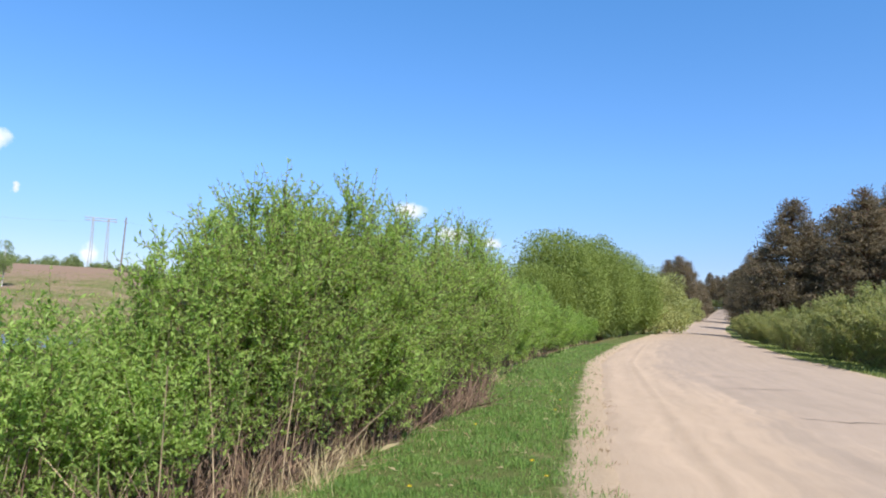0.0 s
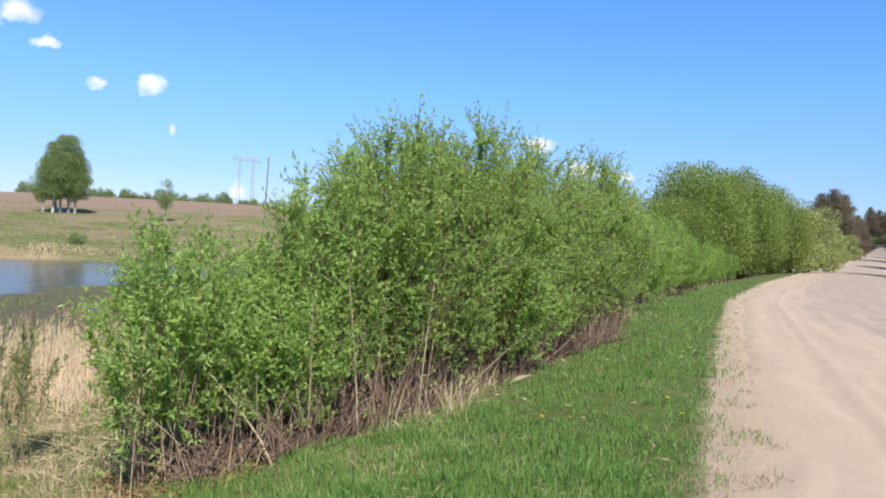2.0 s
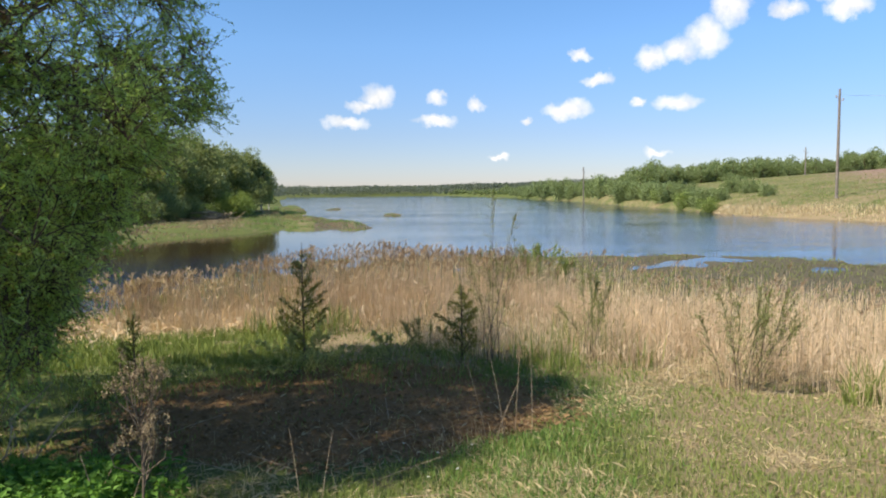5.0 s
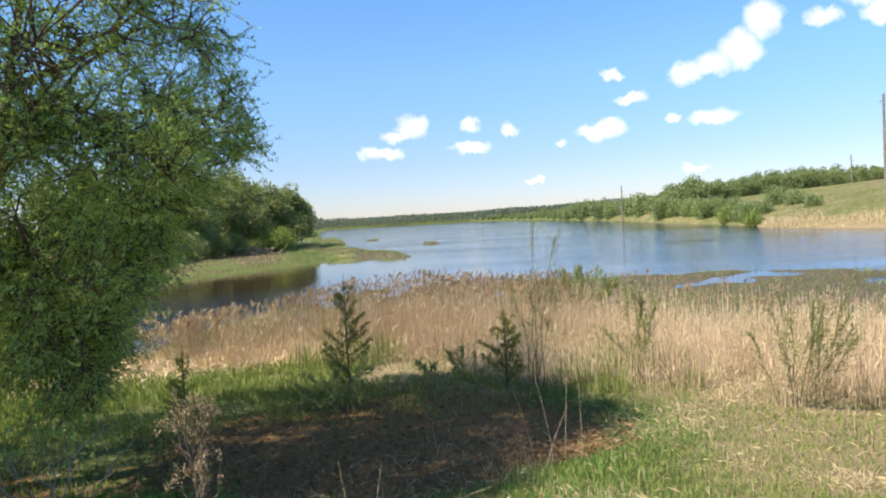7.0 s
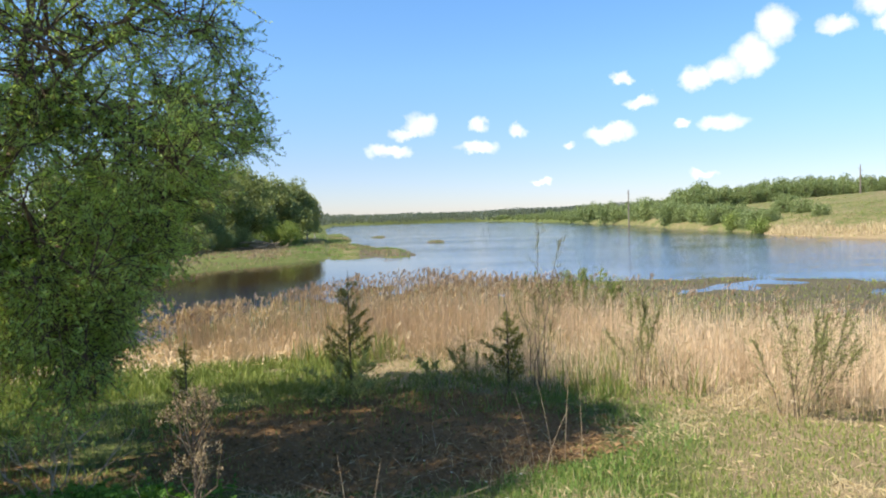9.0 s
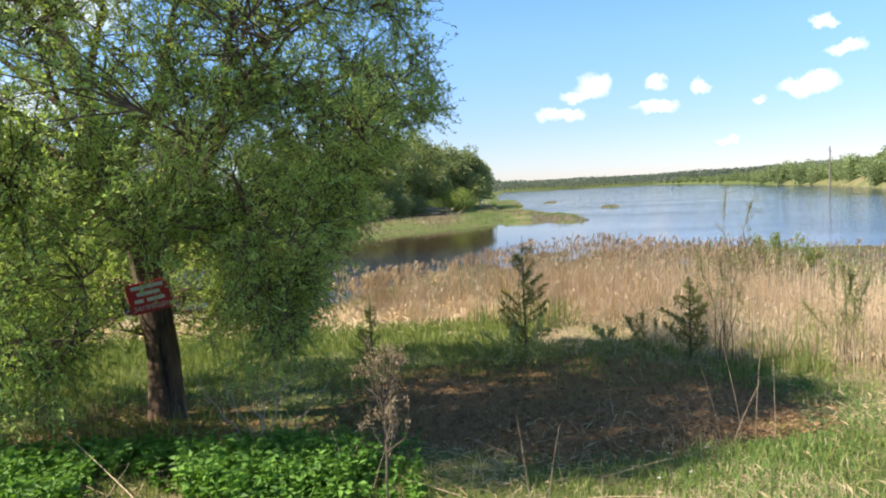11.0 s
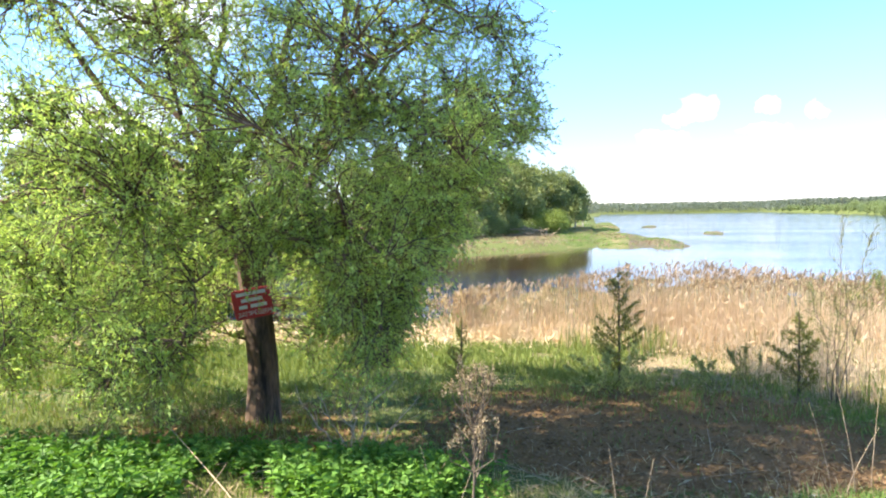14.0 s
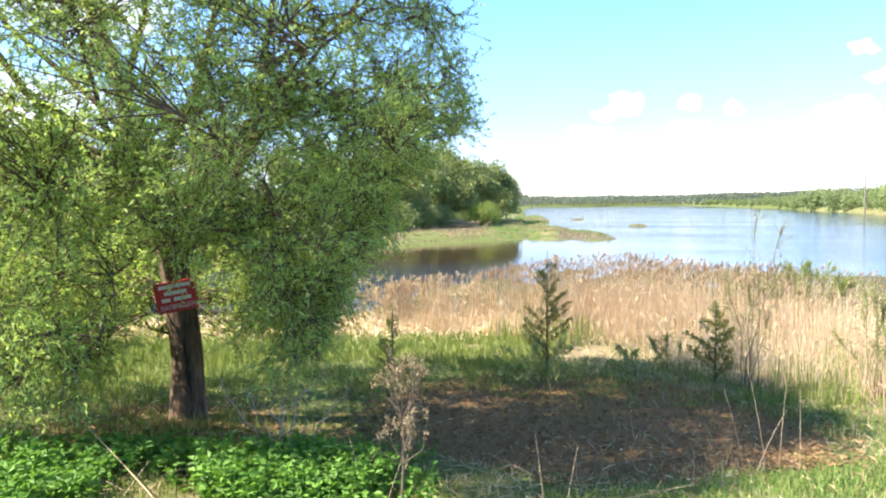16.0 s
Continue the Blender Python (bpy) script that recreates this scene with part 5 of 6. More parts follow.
def reeds():
    rng = np.random.default_rng(12)
    n = 40000
    az = rng.uniform(22, 118, n)
    u = rng.uniform(0, 1, n)
    d = reed_front(az) + (reed_back(az) - reed_front(az)) * u + rng.normal(size=n) * 0.4 + 0.5 * wob(az * 0.2, az * 0.2, 0.3) * (1 - u)
    x, y = -np.sin(np.radians(az)) * d, np.cos(np.radians(az)) * d
    thin = rng.uniform(0, 1, n) < (0.5 + 0.7 * wob(x, y, 1.3) + 0.7 * wob(x, y, 0.4, 2)) * np.interp(az, [99, 106, 116], [1, 0.6, 0.25])
    az, u, d, x, y = az[thin], u[thin], d[thin], x[thin], y[thin]
    n = len(x)
    z = height(x, y) - 0.03
    h = reed_height(az) * rng.uniform(0.38, 1.04, n) * (1 + 0.16 * wob(x, y, 2.2) + 0.2 * wob(x, y, 0.7, 2)) * np.interp(u, [0, 0.3, 1], [0.55, 0.95, 1.0])
    b, tilt = rng.uniform(0, 2 * np.pi, n), np.abs(rng.normal(size=n)) * 0.1 + np.where(rng.uniform(0, 1, n) < 0.14, rng.uniform(0.3, 1.1, n), 0)
    lean = np.stack([np.cos(b) * np.sin(tilt), np.sin(b) * np.sin(tilt), np.cos(tilt)], -1)
    o = np.stack([x, y, z], -1)
    p = np.stack([o, o + lean * h[:, None] * 0.55, o + lean * h[:, None] + np.stack([lean[:, 0], lean[:, 1], -0.1 + 0 * h], -1) * 0.05], 1)
    r = np.stack([0.0038 + 0 * h, 0.0034 + 0 * h, 0.0017 + 0 * h], 1)
    stems = tubes(p, r, 3)
    m = 2 * n
    i = rng.integers(0, n, m)
    t = rng.uniform(0.2, 0.9, m)[:, None]
    at = o[i] + lean[i] * h[i][:, None] * t
    lv = leaves(at, rng.normal(size=(m, 3)) * 0.55 + np.array([0, 0, 0.75]), rng.uniform(0.08, 0.22, m), rng, 0.05, 0.05)
    ob = thing("reed_bed", (0, 0, 0), "bed of pale dry reeds with feathery plumes at the lake", "reeds", kind="stuff")
    part("stalks", *join(stems, lv), REED, ob)
    j = np.where((rng.uniform(0, 1, n) < np.interp(az, [60, 85], [0.14, 0.22])) & (h > 0.75 * reed_height(az)))[0]
    k = np.repeat(j, 4)
    at = p[k, 2] - np.array([0, 0, 1]) * rng.uniform(-0.02, 0.12, len(k))[:, None]
    pv = leaves(at, rng.normal(size=(len(k), 3)) * 0.35 + np.array([0.25, 0.1, 0.9]), rng.uniform(0.07, 0.15, len(k)), rng, 0.16, 0.05)
    part("plumes", *pv, REED_HEAD, ob)
    m = 2100  # tall old reeds with full brown plumes
    az = np.where(rng.uniform(0, 1, m) < 0.65, rng.uniform(80, 112, m), rng.uniform(30, 112, m))
    d = reed_front(az) + (reed_back(az) - reed_front(az)) * rng.uniform(0.4, 1, m)
    x, y = -np.sin(np.radians(az)) * d, np.cos(np.radians(az)) * d
    k = wob(x, y, 1.1, 4) > -0.2
    x, y = x[k], y[k]
    m = len(x)
    o = np.stack([x, y, height(x, y) - 0.03], -1)
    h = rng.uniform(0.85, 1.16, m) * reed_height(az[k])
    b, tilt = rng.uniform(0, 2 * np.pi, m), np.abs(rng.normal(size=m)) * 0.12
    top = o + np.stack([np.cos(b) * np.sin(tilt), np.sin(b) * np.sin(tilt), np.cos(tilt)], -1) * h[:, None]
    nod = top + np.array([0.05, 0.03, 0.06])
    part("tall_stalks", *tubes(np.stack([o, (o + top) / 2, top, nod], 1), np.broadcast_to(np.array([0.0055, 0.005, 0.003, 0.0015]), (m, 4)), 3), REED, ob)
    k = np.repeat(np.arange(m), 6)
    pv = leaves(top[k] + (nod - top)[k] * rng.uniform(-1.2, 1.0, (len(k), 1)), rng.normal(size=(len(k), 3)) * 0.35 + np.array([0.2, 0.1, 0.8]), rng.uniform(0.08, 0.18, len(k)), rng, 0.17, 0.06)
    part("tall_plumes", *pv, PLUME, ob)
    m = 150  # a thin stand of old reeds out in the shallows
    az = rng.uniform(104, 115.5, m)
    d = np.interp(az, [104, 115.5], [19.8, 18.0]) + rng.uniform(-0.9, 0.7, m)
    x, y = -np.sin(np.radians(az)) * d, np.cos(np.radians(az)) * d
    o = np.stack([x, y, np.maximum(height(x, y), WATER_Z - 0.3) - 0.03], -1)
    b, tilt = rng.uniform(0, 2 * np.pi, m), np.abs(rng.normal(size=m)) * 0.16
    top = o + np.stack([np.cos(b) * np.sin(tilt), np.sin(b) * np.sin(tilt), np.cos(tilt)], -1) * rng.uniform(0.65, 1.2, m)[:, None]
    nod = top + np.stack([rng.normal(size=m) * 0.06, rng.normal(size=m) * 0.06, np.full(m, 0.06)], -1)
    part("thin_stalks", *tubes(np.stack([o, (o + top) / 2, top, nod], 1), np.broadcast_to(np.array([0.006, 0.005, 0.0035, 0.0015]), (m, 4)), 3), REED, ob)
    k = np.repeat(np.arange(m), 12)
    pv = leaves(top[k] + (nod - top)[k] * rng.uniform(-1.6, 1.0, (len(k), 1)), rng.normal(size=(len(k), 3)) * 0.35 + np.array([0.2, 0.1, 0.8]), rng.uniform(0.07, 0.16, len(k)), rng, 0.2, 0.06)
    part("thin_plumes", *pv, REED_HEAD, ob)
    m = 16000  # the flattened mat along the water's edge
    az = rng.uniform(101, 142, m)
    d = np.interp(az, [101, 110, 118, 142], [17.6, 18.0, 18.0, 18.4]) + rng.normal(size=m) * np.interp(az, [101, 110, 142], [0.5, 1.0, 0.8])
    x, y = -np.sin(np.radians(az)) * d, np.cos(np.radians(az)) * d
    k = wob(x, y, 1.2, 2) > -0.6
    v, f = blades(x[k], y[k], rng.uniform(0.15, 0.5, int(k.sum())), np.full(int(k.sum()), 0.02), 0.5, rng, 0.85)
    tagged(new("reed_mat", mesh_np("reed_mat", v, f, [REED])), "flattened pale dead reeds along the water's edge", "reeds", kind="stuff")
    n = 15000  # this year's shoots between the old reeds
    az = rng.uniform(24, 112, n)
    d = reed_front(az) - 0.6 + (reed_back(az) - reed_front(az) + 0.8) * rng.uniform(0, 1, n) ** 1.3
    x, y = -np.sin(np.radians(az)) * d, np.cos(np.radians(az)) * d
    k = wob(x, y, 1.2, 1) + 0.6 * wob(x, y, 0.4, 2) > 0.4
    v, f = blades(x[k], y[k], rng.uniform(0.2, 0.75, int(k.sum())), np.full(int(k.sum()), 0.02), 0.3, rng)
    tagged(new("reed_shoots", mesh_np("reed_shoots", v, f, [MEADOW])), "green young reed shoots between the dry reeds", "reeds", kind="stuff")


def litter():
    """Dead leaves on the bare soil under the trees and bushes."""
    rng = np.random.default_rng(15)
    x, y, d = scatter(26000, 60, 135, 4, 14, rng)
    bare = bare_soil(x, y)
    x2, y2, d2 = scatter(16000, -2, 36, 5, 15, rng)
    s = road_left(y2) - x2
    bare = np.minimum(bare, np.hypot((x + 7.0) / 1.5, (y + 5.5) / 1.2) + 0.25 * wob(x, y, 0.6))
    k, k2 = bare < 0.98, (s > 3.9) & (s < 5.5)
    x, y = np.concatenate([x[k], x2[k2]]), np.concatenate([y[k], y2[k2]])
    n = len(x)
    o = np.stack([x, y, height(x, y) + 0.012], -1)
    a = rng.uniform(0, 2 * np.pi, n)
    v, f = leaves(o, np.stack([np.cos(a), np.sin(a), rng.uniform(-0.1, 0.45, n)], -1), rng.uniform(0.03, 0.09, n), rng, 0.5)
    tagged(new("leaf_litter", mesh_np("leaf_litter", v, f, [LITTER])), "brown dead leaves and litter on bare soil", "leaves", kind="stuff")


def sedge():
    """Low marsh plants between the reeds and the open water."""
    rng = np.random.default_rng(16)
    n = 60000
    az = rng.uniform(22, 112, n)
    d = reed_back(az) - 1 + (shore_near(az) - 0.2 - reed_back(az) + 1) * rng.uniform(0, 1, n)
    x, y = -np.sin(np.radians(az)) * d, np.cos(np.radians(az)) * d
    patch = wob(x, y, 1.8, 2) + 0.6 * wob(x, y, 0.6)
    keep = rng.uniform(0, 1, n) < 0.35 + 0.65 * smooth(-0.5, 0.4, patch)
    x, y, d, patch = x[keep], y[keep], d[keep], patch[keep]
    wet = height(x, y) < WATER_Z + 0.01
    x, y, d = x[~wet], y[~wet], d[~wet]
    green = rng.uniform(0, 1, len(x)) < 0.5 + 0.35 * smooth(0, 0.8, wob(x, y, 5, 1)) + 0.3 * smooth(48, 36, np.degrees(np.arctan2(-x, y)))
    for which, mat, name, label in ((green, MEADOW, "marsh_sedge", "green sedge growing at the lake edge"), (~green, MUD_STRAW, "marsh_straw", "brown flattened dead sedge at the lake edge")):
        gx, gy, gd = x[which], y[which], d[which]
        v, f = blades(gx, gy, rng.uniform(0.04, 0.2, len(gx)), 0.008 + 0.0007 * gd, 0.95, rng)
        tagged(new(name, mesh_np(name, v, f, [mat])), label, "sedge", kind="stuff")


def brushwood():
    """Dead twigs standing thick at the foot of the bushes."""
    rng = np.random.default_rng(17)
    n = 2000
    az = rng.uniform(-4, 29, n)
    d = np.interp(az, [-4, 2, 12, 20, 29], [13.8, 11.0, 7.9, 6.8, 6.3]) + np.abs(rng.normal(size=n)) * 0.9 - 0.35
    x, y = -np.sin(np.radians(az)) * d, np.cos(np.radians(az)) * d
    o = np.stack([x, y, height(x, y) - 0.03], -1)
    h = (0.2 + 0.75 * rng.uniform(0, 1, n) ** 1.6) * np.interp(az, [12, 22, 29], [1.0, 0.7, 0.55])
    lean = np.where(rng.uniform(0, 1, n) < 0.55, 0.13, 0.42)
    tip = o + np.stack([rng.normal(size=n) * lean, rng.normal(size=n) * lean, h], -1)
    p = np.stack([o, (o + tip) / 2 + rng.normal(size=(n, 3)) * 0.03, tip], 1)
    v, f = tubes(p, np.broadcast_to(np.array([0.0075, 0.0055, 0.0025]), (n, 3)), 3)
    tagged(new("brushwood", mesh_np("brushwood", v, f, [BRUSH])), "brown dead brushwood at the foot of the bushes", "brushwood", kind="stuff")


def far_meadow():
    """Old reeds along the shore across the water."""
    rng = np.random.default_rng(18)
    n = 16000
    az = rng.uniform(34, 67, n)
    d = shore_far(az) + 0.3 + np.abs(rng.normal(size=n)) * 3.2
    x, y = -np.sin(np.radians(az)) * d, np.cos(np.radians(az)) * d
    rich = wob(x, y, 4.5, 0) * 0.5 + wob(x, y, 11, 3) * 0.3 + smooth(42, 52, az) * 0.5 + 0.5 * wob(x, y, 1.7, 1) - 0.15
    keep = rich > rng.uniform(0.0, 0.7, n)
    v, f = blades(x[keep], y[keep], rng.uniform(0.2, 0.8, int(keep.sum())) * (0.5 + 0.5 * smooth(0, 0.9, rich[keep])), np.full(int(keep.sum()), 0.07), 0.3, rng)
    tagged(new("shore_reeds", mesh_np("shore_reeds", v, f, [STRAW])), "pale old reeds along the far shore", "reeds", kind="stuff")


def hill_grass():
    """Tussocks of last year's grass over the far meadow."""
    rng = np.random.default_rng(26)
    n = 44000
    az = rng.uniform(22, 69, n)
    d = shore_far(az) + 1 + rng.uniform(0, 1, n) ** 1.5 * 75
    x, y = -np.sin(np.radians(az)) * d, np.cos(np.radians(az)) * d
    patch = wob(x, y, 7, 1) + 0.8 * wob(x, y, 2.6, 3)
    keep = rng.uniform(0, 1, n) < 0.25 + 0.75 * smooth(-0.4, 0.6, patch)
    x, y, az = x[keep], y[keep], az[keep]
    dry = wob(x, y, 5, 4) + 0.7 * wob(x, y, 1.9, 2) + rng.normal(size=len(x)) * 0.35 > 0.25
    for which, mat, name, label in ((~dry, MEADOW, "meadow_tussocks", "green grass tussocks on the far meadow"), (dry, PLUME, "dry_tussocks", "brown dead grass tussocks on the far meadow")):
        v, f = blades(x[which], y[which], rng.uniform(0.08, 0.26, int(which.sum())), np.full(int(which.sum()), 0.075), 1.0, rng)
        tagged(new(name, mesh_np(name, v, f, [mat])), label, "grass", kind="stuff")


def spit_plants():
    """Low growth on the spit and its shoals."""
    rng = np.random.default_rng(19)
    n = 52000
    x, y = rng.uniform(-146, -44, n), rng.uniform(-26, 3, n)
    z = height(x, y)
    keep = (z > WATER_Z + 0.03) & (wob(x, y, 1.6, 1) + 0.7 * wob(x, y, 4, 2) > -0.35) & (np.hypot(x, y) > 47)
    x, y = x[keep], y[keep]
    green = wob(x, y, 2.6, 3) + rng.normal(size=len(x)) * 0.4 > 0.05 + 0.9 * smooth(102.5, 105.5, polar(x, y)[0])
    for which, mat, name, label in ((green, GRASS, "spit_sedge", "green sedge growing on the low spit"), (~green, PLUME, "spit_straw", "brown dead reeds lying on the low spit")):
        v, f = blades(x[which], y[which], rng.uniform(0.1, 0.32, int(which.sum())), np.full(int(which.sum()), 0.05), 0.6, rng)
        tagged(new(name, mesh_np(name, v, f, [mat])), label, "sedge", kind="stuff")


def old_tufts():
    """Bleached dead grass along the foot of the bushes."""
    rng = np.random.default_rng(20)
    x, y, d = scatter(20000, -12, 21, 5.5, 60, rng)
    s = road_left(y) - x
    line = 3.15 + 0.35 * wob(x, y, 1.6, 2)
    keep = (np.abs(s - line) < 0.32) & (wob(x, y, 0.8, 1) + 0.5 * wob(x, y, 2.4, 3) > -0.1)
    x, y, d = x[keep], y[keep], d[keep]
    v, f = blades(x, y, rng.uniform(0.15, 0.55, len(x)), 0.003 + 0.0006 * d, 0.55, rng)
    tagged(new("old_grass", mesh_np("old_grass", v, f, [STRAW])), "bleached dead grass tufts at the foot of the bushes", "grass", kind="stuff")


def road_edge():
    """Brown stubble and dust-covered tufts where the verge meets the sand."""
    rng = np.random.default_rng(24)
    x, y, d = scatter(30000, -24, 22, 3.0, 40, rng)
    s = road_left(y) - x + 0.25 * wob(x, y, 0.5) + 0.15 * wob(x, y, 0.16, 2)
    keep = (s > -0.2) & (s < 0.6) & (wob(x, y, 0.35, 1) + 0.6 * wob(x, y, 1.1, 3) > 0.05)
    x, y, d = x[keep], y[keep], d[keep]
    v, f = blades(x, y, rng.uniform(0.02, 0.08, len(x)), 0.004 + 0.0009 * d, 1.0, rng)
    tagged(new("edge_stubble", mesh_np("edge_stubble", v, f, [PLUME])), "brown stubble and dust at the edge of the verge", "grass", kind="stuff")


def brush_pile():
    """Dead branches heaped on the headland shore."""
    rng = np.random.default_rng(25)
    ob = thing("brush_pile", ground_at(105.3, 80), "heap of grey-brown dead branches on the headland shore", "branches")
    for k in range(34):
        a, e, ln = rng.uniform(0, np.pi), rng.normal() * 0.3, rng.uniform(1.2, 3.4)
        dirn = np.array([np.cos(a) * np.cos(e), np.sin(a) * np.cos(e), np.sin(e)])
        mid = np.array([rng.normal() * 0.7, rng.normal() * 0.9, rng.uniform(0.1, 0.8)])
        p = np.stack([mid - dirn * ln / 2, mid + rng.normal(size=3) * 0.08, mid + dirn * ln / 2])
        part("branch", *tubes(p[None], np.array([[0.05, 0.04, 0.015]]), 5), DRY_STALK, ob, "", True)


bush_row()
brush_pile()
road_edge()
old_tufts()
spit_plants()
far_meadow()
hill_grass()
sedge()
brushwood()
far_trees()
litter()
WILLOW_BASE, WP = big_willow()
grasses()
reeds()

# ---- poles and pylon ----
def utility_pole(az, d, h, r, tilt=0.0):
    at = ground_at(az, d, -0.2)
    ob = thing("utility_pole", at, "weathered wooden power pole standing on the meadow", "pole", "power poles")
    part("post", *tubes(np.array([[[0, 0, 0], [0, 0, h * 0.5], [0, 0, h]]]), np.array([[1.15, 1.0, 0.8]]) * r, 10), POLE_WOOD, ob, "", True)
    a = np.array(way(az + 70))
    for k in (-0.35, 0.35):
        q = np.array([a * k, a * k + np.array([0, 0, 0.28])]) + np.array([0, 0, h - 1.3 if k < 0 else h - 0.9])
        part("insulator", *tubes(np.array([[q[0], (q[0] + q[1]) / 2, q[1]]]), np.array([[0.05, 0.1, 0.05]]), 8), STEEL, ob, "", True)
        part("bracket", *tubes(np.array([[q[0] * [0, 0, 1], (q[0] + q[0] * [0, 0, 1]) / 2, q[0]]]), np.full((1, 3), 0.04), 6), STEEL, ob)
    ob.rotation_euler = (0, radians(tilt), 0)
    return ob


def wire(points, sag, r, label):
    ps = []
    for a, b in zip(points[:-1], points[1:]):
        t = np.linspace(0, 1, 12)[:, None]
        ps.append(np.array(a) * (1 - t) + np.array(b) * t - np.array([0, 0, 1]) * sag * 4 * t * (1 - t))
    v, f = join(*[tubes(p[None], np.full((1, 12), r), 4) for p in ps])
    tagged(new("power_line", mesh_np("power_line", v, f, [STEEL])), label, "wire")


def pylon(az, d, h):
    at = ground_at(az, d, -0.3)
    ob = thing("pylon", at, "grey steel portal pylon of a high-voltage line on the ridge", "pylon")
    a, w = np.array(way(az - 90)), h * 0.112
    for s in (-1, 1):
        legs = np.array([[a * s * w * 1.15 + a * k, a * s * w + a * k * 0.6 + np.array([0, 0, h * 0.5]), a * s * w + a * k * 0.3 + np.array([0, 0, h])] for k in (-0.7, 0.7)])
        part("leg", *tubes(legs, np.full((2, 3), 0.16), 5), STEEL, ob)
        n = 14
        br = np.array([[a * s * w + a * (0.65 if i % 2 else -0.65) * (1 - 0.5 * i / n) + np.array([0, 0, h * i / n]), a * s * w + np.array([0, 0, h * (i + 0.5) / n]), a * s * w + a * (-0.65 if i % 2 else 0.65) * (1 - 0.5 * i / n) + np.array([0, 0, h * (i + 1) / n])] for i in range(n)])
        part("lattice", *tubes(br, np.full((n, 3), 0.07), 4), STEEL, ob)
    bar = np.array([[a * -w * 2.1 + np.array([0, 0, h + k]), np.array([0, 0, h + k]), a * w * 2.1 + np.array([0, 0, h + k])] for k in (0.0, -1.0)])
    part("crossbar", *tubes(bar, np.full((2, 3), 0.2), 5), STEEL, ob)


utility_pole(57.9, 88, 12.0, 0.145)
utility_pole(25.0, 160, 11.6, 0.16, 1.5)
utility_pole(75.9, 178, 9.5, 0.16)
utility_pole(59.9, 165, 6.0, 0.13)
pylon(26.6, 300, 24.0)



def pole_top(az, d, h):
    return np.array(ground_at(az, d, h - 0.9))


TOPS = [pole_top(6, 215, 11), pole_top(25.0, 160, 11.6), pole_top(57.9, 88, 12.0)]
wire(TOPS, 2.2, 0.01, "thin power line wire hanging between the poles")


# ---- saplings, weeds, stalks and the sign ----
def paint(name, dark, light, scale=9.0, rough=0.6):
    m, t, p = material(name)
    t.links.new(mix(t, noise_tex(t, scale, 5, 0.65), dark, light), p.inputs["Base Color"])
    p.inputs["Roughness"].default_value = rough
    return m


RED = paint("faded_red_paint", (0.36, 0.018, 0.02), (0.62, 0.04, 0.04), 14)
WHITE = paint("white_paint", (0.55, 0.52, 0.5), (0.8, 0.78, 0.76), 20)
YELLOW = leafy("dandelion_yellow", (0.7, 0.5, 0.02), (0.85, 0.68, 0.04), 0.15)
PETAL = leafy("seed_head_white", (0.6, 0.6, 0.55), (0.8, 0.8, 0.76), 0.2)


def conifer_sapling(az, d, h, r, seed):
    rng = np.random.default_rng(seed)
    ob = thing("spruce_sapling", ground_at(az, d), "young dark green spruce sapling among the reeds", "sapling", "young spruces")
    n = int(17 * h)
    z = h * (0.06 + 0.84 * (np.arange(n) + rng.uniform(-0.4, 0.4, n)) / n)
    reach = r * (1 - z / h) ** 0.95 * rng.uniform(0.3, 1.25, n) + 0.03
    a = rng.uniform(0, 2 * np.pi, n)
    root = np.stack([0.04 * np.sin(z * 4), z * 0, z], -1)
    tip = root + np.stack([np.cos(a) * reach, np.sin(a) * reach, reach * rng.uniform(0.4, 1.1, n)], -1)
    part("stem", *tubes(np.array([[[0, 0, -0.05], [0.03, 0, h * 0.5], [0, 0, h]]]), np.array([[0.022, 0.014, 0.004]]), 6), TWIG, ob, "", True)
    c = (root + tip) / 2 - np.array([0, 0, 0.07]) * reach[:, None]
    m = int(2400 * h * r)
    bi = rng.choice(n, m, p=reach / reach.sum())
    bt = np.clip((np.floor(rng.uniform(1, 7, m)) + 0.5) / 7 + rng.normal(size=m) * 0.02, 0.1, 1.05)[:, None]
    sideways = np.stack([-np.sin(a), np.cos(a), 0 * a], -1)[bi] * (rng.uniform(-0.42, 0.42, m) * reach[bi])[:, None] * (1.1 - bt)
    at = root[bi] * (1 - bt) ** 2 + 2 * c[bi] * bt * (1 - bt) + tip[bi] * bt ** 2 + sideways + rng.normal(size=(m, 3)) * 0.016
    lv = leaves(at, unit(tip[bi] - root[bi]) * 0.6 + rng.normal(size=(m, 3)) * 0.7, rng.uniform(0.035, 0.07, m), rng, 0.36)
    part("branch_work", *tubes(np.stack([root, c, tip], 1), np.broadcast_to(np.array([0.008, 0.006, 0.003]), (n, 3)), 4), TWIG, ob)
    part("needles", *lv, SPRUCE_NEEDLE, ob)


def leaf_sapling(az, d, h, r, seed, leaf_n, mat, label, stems=5, leaf=0.06):
    data = shrub_parts(seed, stems, r, r, h, int(leaf_n / 5), 5, leaf, low=0.18, spread=0.12, spiky=0.2)
    shrub("sapling", ground_at(az, d), label, data, mat, TWIG, "sapling", "saplings on the bank")


